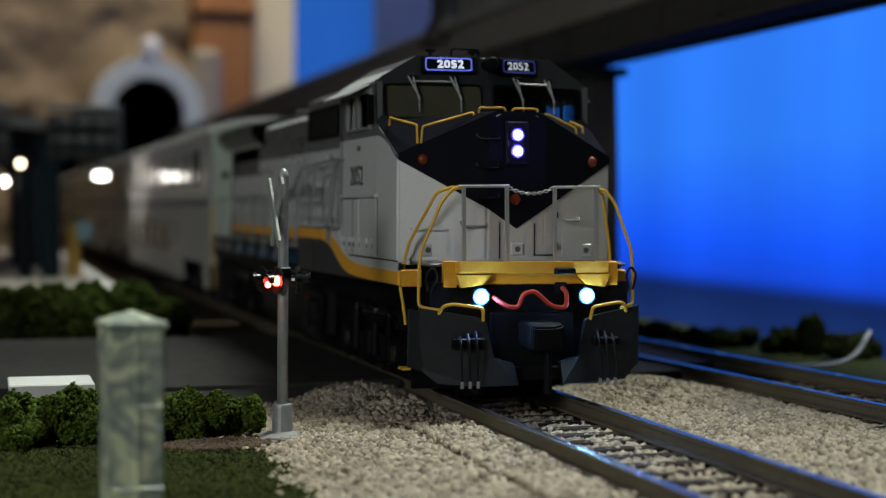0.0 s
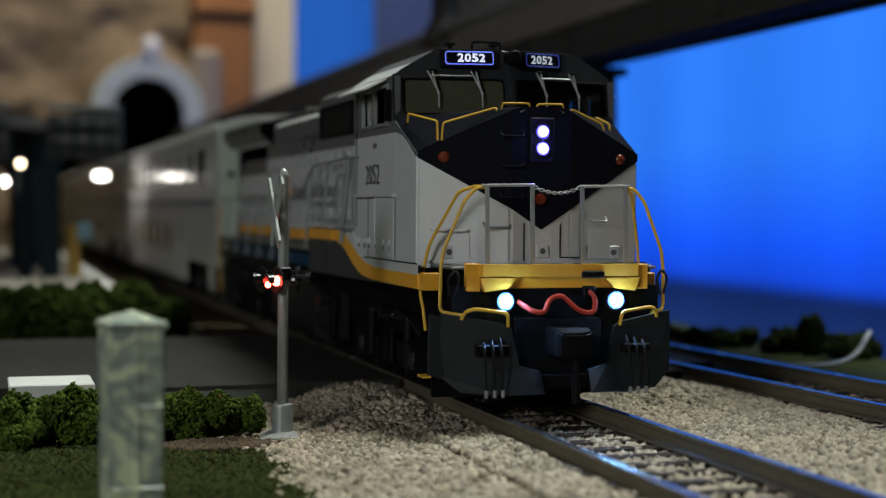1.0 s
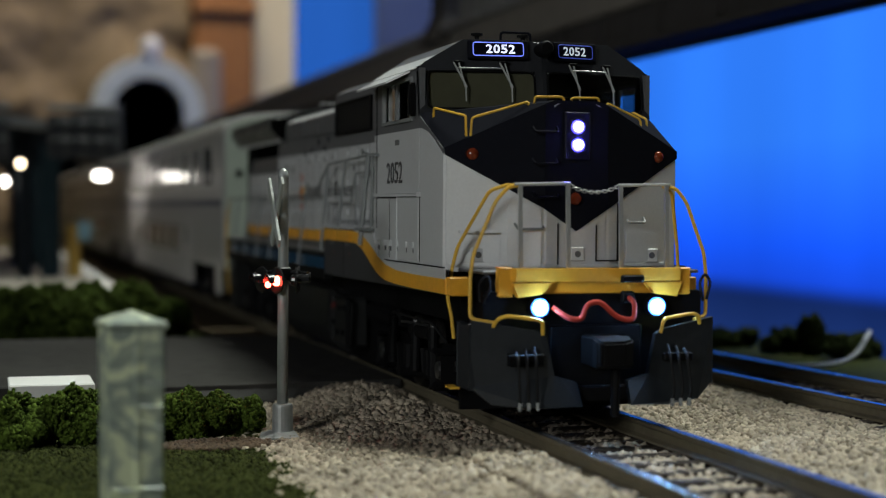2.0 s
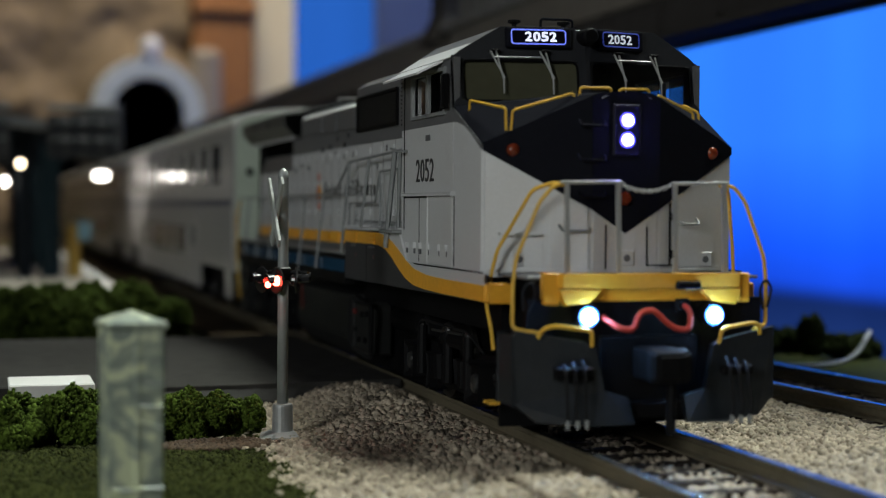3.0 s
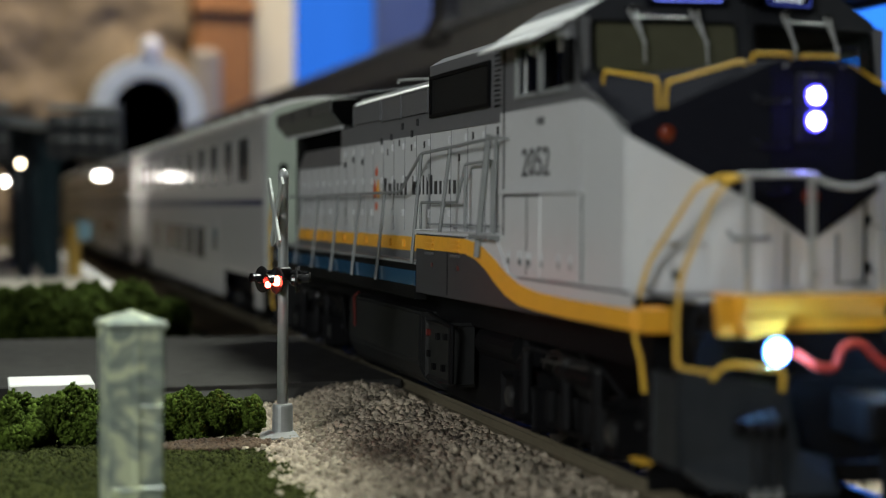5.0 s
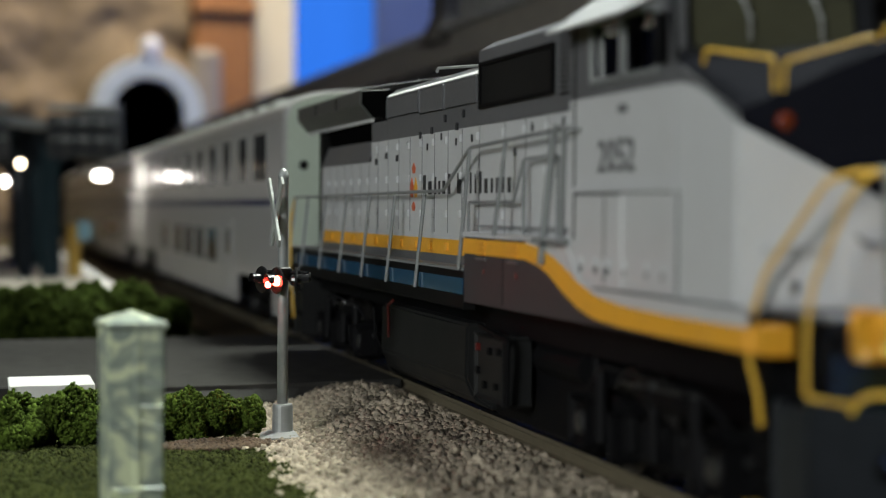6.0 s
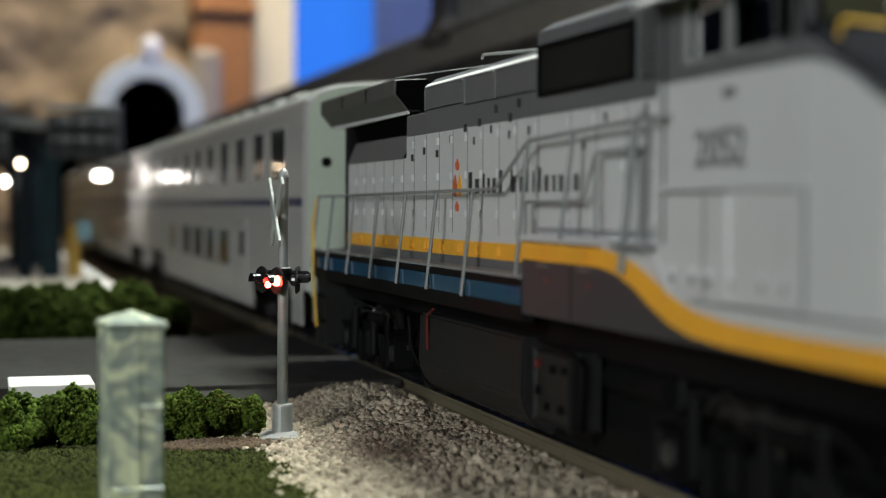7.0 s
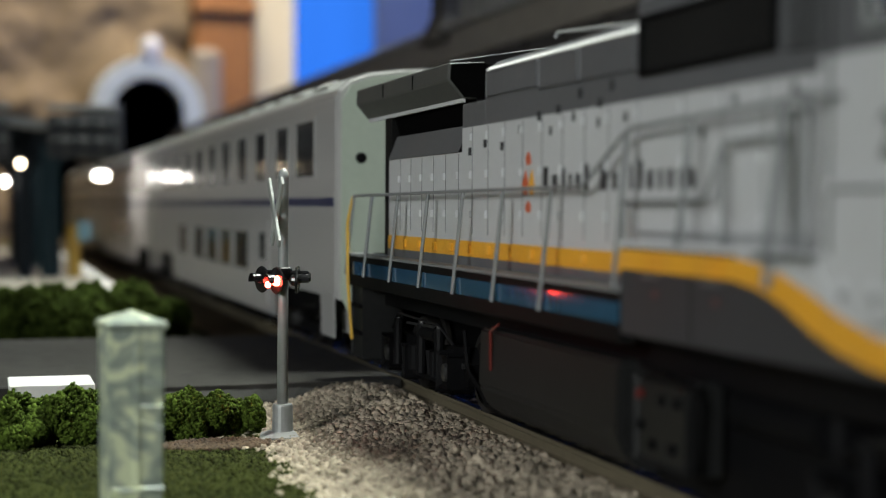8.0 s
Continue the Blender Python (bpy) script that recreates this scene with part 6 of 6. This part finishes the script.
        lens = lathe(bmesh.new(), [(0.62, d * 0.1), (0.5, d * 0.5), (0.03, d * 0.65)], "x", (0, 0, 0), 14)
        lens.transform(ax)
        part("lens", lens, REDDIM, t, "red lamp lens")
    for x, y, z, r in ((-2.7, -3.1, 21.9, 0.45), (-1.45, -3.0, 22.4, 0.75)):
        part("lit_lens", lathe(bmesh.new(), [(0.02, -r), (r * 0.7, -r * 0.75), (r, 0), (r * 0.7, r * 0.75), (0.02, r)], "z", (x, y, z), 12), REDGLOW, s, "glowing red lamp")


def fence_post():
    p = thing("square_post", -62.7, -61.0, GROUND, 7, label="square grey-green post with a pyramid cap on the turf", category="post")
    sh = bmesh.new()
    loft(sh, [[(x * h, y * h, z) for x, y in ((-1, -1), (1, -1), (1, 1), (-1, 1))] for z, h in ((-0.4, 2.72), (3, 2.72), (9, 2.78), (11.5, 2.70), (15, 2.80), (20.3, 2.84))])
    bmesh.ops.bevel(sh, geom=sh.edges[:], offset=0.22, segments=2, affect="EDGES")
    part("shaft", sh, POSTMAT, p, "streaky silver-green painted shaft")
    cp = bmesh.new()
    loft(cp, [[(x * h, y * h, z) for x, y in ((-1, -1), (1, -1), (1, 1), (-1, 1))] for z, h in ((20.2, 2.88), (20.4, 3.08), (20.9, 3.08), (22.0, 0.12))])
    bmesh.ops.bevel(cp, geom=cp.edges[:], offset=0.1, segments=1, affect="EDGES")
    part("cap", cp, POSTMAT, p, "pyramid post cap")
    part("inner_rib", B(-0.3, 0.3, -2.95, -2.75, 0.4, 19.6, bevel=0.08), POSTMAT, p)
    for z0, z1, rise, r in ((13.6, 12.4, -0.5, 0.2), (10.0, 10.0, 0.8, 0.2), (14.6, 14.2, -0.4, 0.13), (15.3, 14.9, -0.4, 0.12), (4.0, 4.0, 0.0, 0.3)):
        ar = bmesh.new()
        tube(ar, [(-2.6 + 5.2 * k / 10, -2.78, z0 + (z1 - z0) * k / 10 + rise * math.sin(math.pi * k / 10)) for k in range(11)], r, 6)
        part("moulded_ridge", ar, POSTMAT, p)


def post_material():
    """Pearly silver paint with swirled green-white streaks."""
    m, n, l, b = nodes_of("pearly_streaked_post_paint")
    tc, wv, no = n.new("ShaderNodeTexCoord"), n.new("ShaderNodeTexWave"), n.new("ShaderNodeTexNoise")
    l.new(tc.outputs["Object"], wv.inputs["Vector"])
    l.new(tc.outputs["Object"], no.inputs["Vector"])
    wv.bands_direction = "Z"
    wv.inputs["Scale"].default_value, wv.inputs["Distortion"].default_value, wv.inputs["Detail"].default_value, wv.inputs["Detail Scale"].default_value = 70, 16, 3, 1.6
    no.inputs["Scale"].default_value, no.inputs["Detail"].default_value, no.inputs["Distortion"].default_value = 190, 6, 2.8
    mx = n.new("ShaderNodeMath")
    mx.operation = "MULTIPLY_ADD"
    l.new(wv.outputs["Fac"], mx.inputs[0])
    mx.inputs[1].default_value = 0.10
    l.new(no.outputs["Fac"], mx.inputs[2])
    r = n.new("ShaderNodeValToRGB")
    e = r.color_ramp.elements
    e[0].position, e[0].color = 0.43, (0.24, 0.285, 0.25, 1)
    e[1].position, e[1].color = 0.66, (0.70, 0.76, 0.52, 1)
    x = e.new(0.54)
    x.color = (0.34, 0.39, 0.32, 1)
    l.new(mx.outputs[0], r.inputs[0])
    l.new(r.outputs[0], b.inputs["Base Color"])
    b.inputs["Roughness"].default_value, b.inputs["Metallic"].default_value = 0.36, 0.12
    bp = n.new("ShaderNodeBump")
    bp.inputs["Distance"].default_value = 0.12 * K
    l.new(mx.outputs[0], bp.inputs["Height"])
    l.new(bp.outputs[0], b.inputs["Normal"])
    return m


POSTMAT = post_material()


def white_slab():
    w = thing("white_kerb_block", -68.2, 14, GROUND, label="white painted block beside the road", category="block")
    part("body", B(-5.6, 6.6, -5.5, 6, -0.5, 6.6, bevel=0.2), WHITE, w)
    g = thing("grey_kerb_block", -80.7, 14, GROUND, label="grey concrete block beside the white one", category="block")
    part("body", B(-7, 7.0, -5.2, 6, -0.5, 6.3, bevel=0.2), ROAD, g)


def bush(x, y, z, w, d, h, n, seed, size=1.0, leaf=LEAF):
    """A clump of foam crumbs with an uneven outline over a few twigs."""
    b = thing("bush", x, y, z, label="low dark green foam bush on the turf", category="bush", group="bushes")
    rng = np.random.default_rng(seed)
    tw = bmesh.new()
    for k in range(6):
        a = rng.uniform(0, 6.28)
        cyl(tw, (0, 0, -0.3), (math.cos(a) * w * 0.3, math.sin(a) * d * 0.3, h * rng.uniform(0.4, 0.7)), 0.35, 5, 0.1)
    part("twig", tw, DIRT, b, "brown twigs")
    lobes = [(rng.uniform(-0.95, 0.95) * w, rng.uniform(-0.6, 0.6) * d, rng.uniform(0.20, 0.66) * h, rng.uniform(0.22, 0.40)) for _ in range(20)]

    def place(rg, m):
        k = rg.integers(0, len(lobes), m)
        v = rg.normal(size=(m, 3))
        v /= np.linalg.norm(v, axis=1)[:, None]
        r = rg.uniform(0.72, 1.04, m) + 0.10 * np.sin(v[:, 0] * 7 + k) * np.cos(v[:, 2] * 6)
        L = np.array(lobes)[k]
        p = L[:, :3] + v * (r * L[:, 3])[:, None] * np.array([w * 1.0, d * 1.0, h * 0.95])
        return p[p[:, 2] > -0.2]
    c = stones("crown", n, seed, size, place, leaf, "", "", 0.9)
    for key in ("kind", "label", "category"):
        if key in c:
            del c[key]
    c.parent = b
    return b


def bushes():
    for i, (x, y, w, d, h) in enumerate(((-83, -7, 6.5, 4, 4.6), (-75.5, -8, 6.0, 4, 5.0), (-68.5, -7, 6.4, 4, 8.2), (-61, -6.5, 5.8, 4, 8.0), (-54.5, -6.5, 5.6, 4, 8.0), (-48.0, -5.5, 5.2, 4, 7.2), (-43.0, -3.5, 3.6, 3.4, 6.4))):
        bush(x, y, GROUND, w, d, h, 12000, 40 + i, 0.45)
    for i, (x, y, w, d, h) in enumerate(((-88, 142, 12, 7, 14.5), (-78, 139, 12, 7, 15), (-69, 138, 12, 7, 15), (-60, 137, 12, 7, 15.5), (-52, 139, 11, 7, 15), (-45, 143, 9, 7, 14.5), (-39, 156, 8, 8, 12))):
        bush(x, y, GROUND, w, d, h, 7000, 70 + i, 1.0, HEDGELEAF)
    for i, (x, y, w, d, h) in enumerate(((92, 108, 9, 5, 4.5), (101, 92, 9, 5, 5.5), (106, 76, 7, 5, 5.5), (108, 40, 6, 5, 7.5), (80, 124, 7, 5, 4.5), (102, 84, 1.8, 1.8, 10))):
        bush(x, y, GROUND, w, d, h, 1500, 90 + i, 1.3, SHADELEAF)


def cable():
    c = thing("loose_cable", 100, 70, GROUND, label="pale grey loose cable curling over the layout edge", category="cable")
    part("wire", tube(bmesh.new(), soft([(-22, -8, 0.5), (-14, -13, 0.6), (-5, -10, 0.8), (0, -8, 2.5), (4, -6, 7)], 5, 6), 0.45, 8), CABLE, c, smooth=True)


def dirt_patch():
    bm = bmesh.new()
    ring = [(-47 + 6.5 * math.cos(a) * (1 + 0.25 * noise.noise(Vector((math.cos(a) * 2, math.sin(a) * 2, 5)))), -13.5 + 3.6 * math.sin(a), GROUND + 0.2) for a in [2 * math.pi * k / 28 for k in range(28)]]
    c = bm.verts.new((-47, -13.5, GROUND + 0.4))
    vs = [bm.verts.new(p) for p in ring]
    for k in range(28):
        bm.faces.new((vs[k], vs[(k + 1) % 28], c))
    d = part("bare_earth", bm, DIRT)
    tagged(d, "bare brown earth between turf and ballast", "earth", kind="structure")


backdrop()
mountain()
bridge()
station()
crossing_signal()
fence_post()
white_slab()
bushes()
cable()
dirt_patch()


# ---- loose stones and turf, and the ties ----
stones("ballast_stones", 58000, 5, 0.86, ballast_places, STONE, "pale beige crushed stone ballast", "ballast")


def turf_places(rng, n):
    out = []
    while len(out) < n:
        x, y = rng.uniform(-95, -38), rng.uniform(-120, 0)
        if x > edge_left(y) + 1.5:
            continue
        out.append((x, y, GROUND + 0.1 + rng.uniform(-0.15, 0.15)))
    return np.array(out)


def earth_places(rng, n):
    a, r = rng.uniform(0, 6.283, n), np.sqrt(rng.uniform(0, 1, n))
    return np.stack([-47 + 7.5 * r * np.cos(a) * rng.uniform(0.6, 1.2, n), -13.5 + 4.2 * r * np.sin(a), np.full(n, GROUND + 0.35)], 1)


stones("turf_crumbs", 36000, 6, 0.44, turf_places, CRUMB, "short green foam turf flock", "turf")
stones("earth_crumbs", 1500, 7, 0.6, earth_places, DIRT, "brown crumbs of earth and bark", "earth")
ties(T1, A1, D1, S1, 420 - 190, 420 + 30)
ties(T2, A2, D2, S2, 260 - 120, 260 + 44)


# ---- what moves ----
RUN = [(0.0, 0.0), (0.5, 4.44), (1.0, 10.74), (1.5, 17.49), (3.0, 40.69), (3.5, 51.63), (4.0, 63.05), (4.5, 74.32), (4.7, 78.65), (6.0, 107.82), (6.5, 118.72), (7.0, 129.66), (7.5, 142.04), (8.0, 157.77)]
TRAIN = [(LOCO, 0.0, LOCO_WHEELS)] + CARS


def motions():
    ts, ss = [t for t, s in RUN], [s for t, s in RUN]
    for vehicle, y0, wheels in TRAIN:
        walk(vehicle, [(t, pose(0, (y0 - s) * K, 0)) for t, s in RUN])
        for wheel, y, r in wheels:
            rows = []
            for i in range(41):
                t = i * 0.2
                s = float(np.interp(t, ts, ss))
                rows.append((t, pose(0, y * K, r * K, math.degrees(s / r), 0, 0)))
            walk(wheel, rows)


motions()
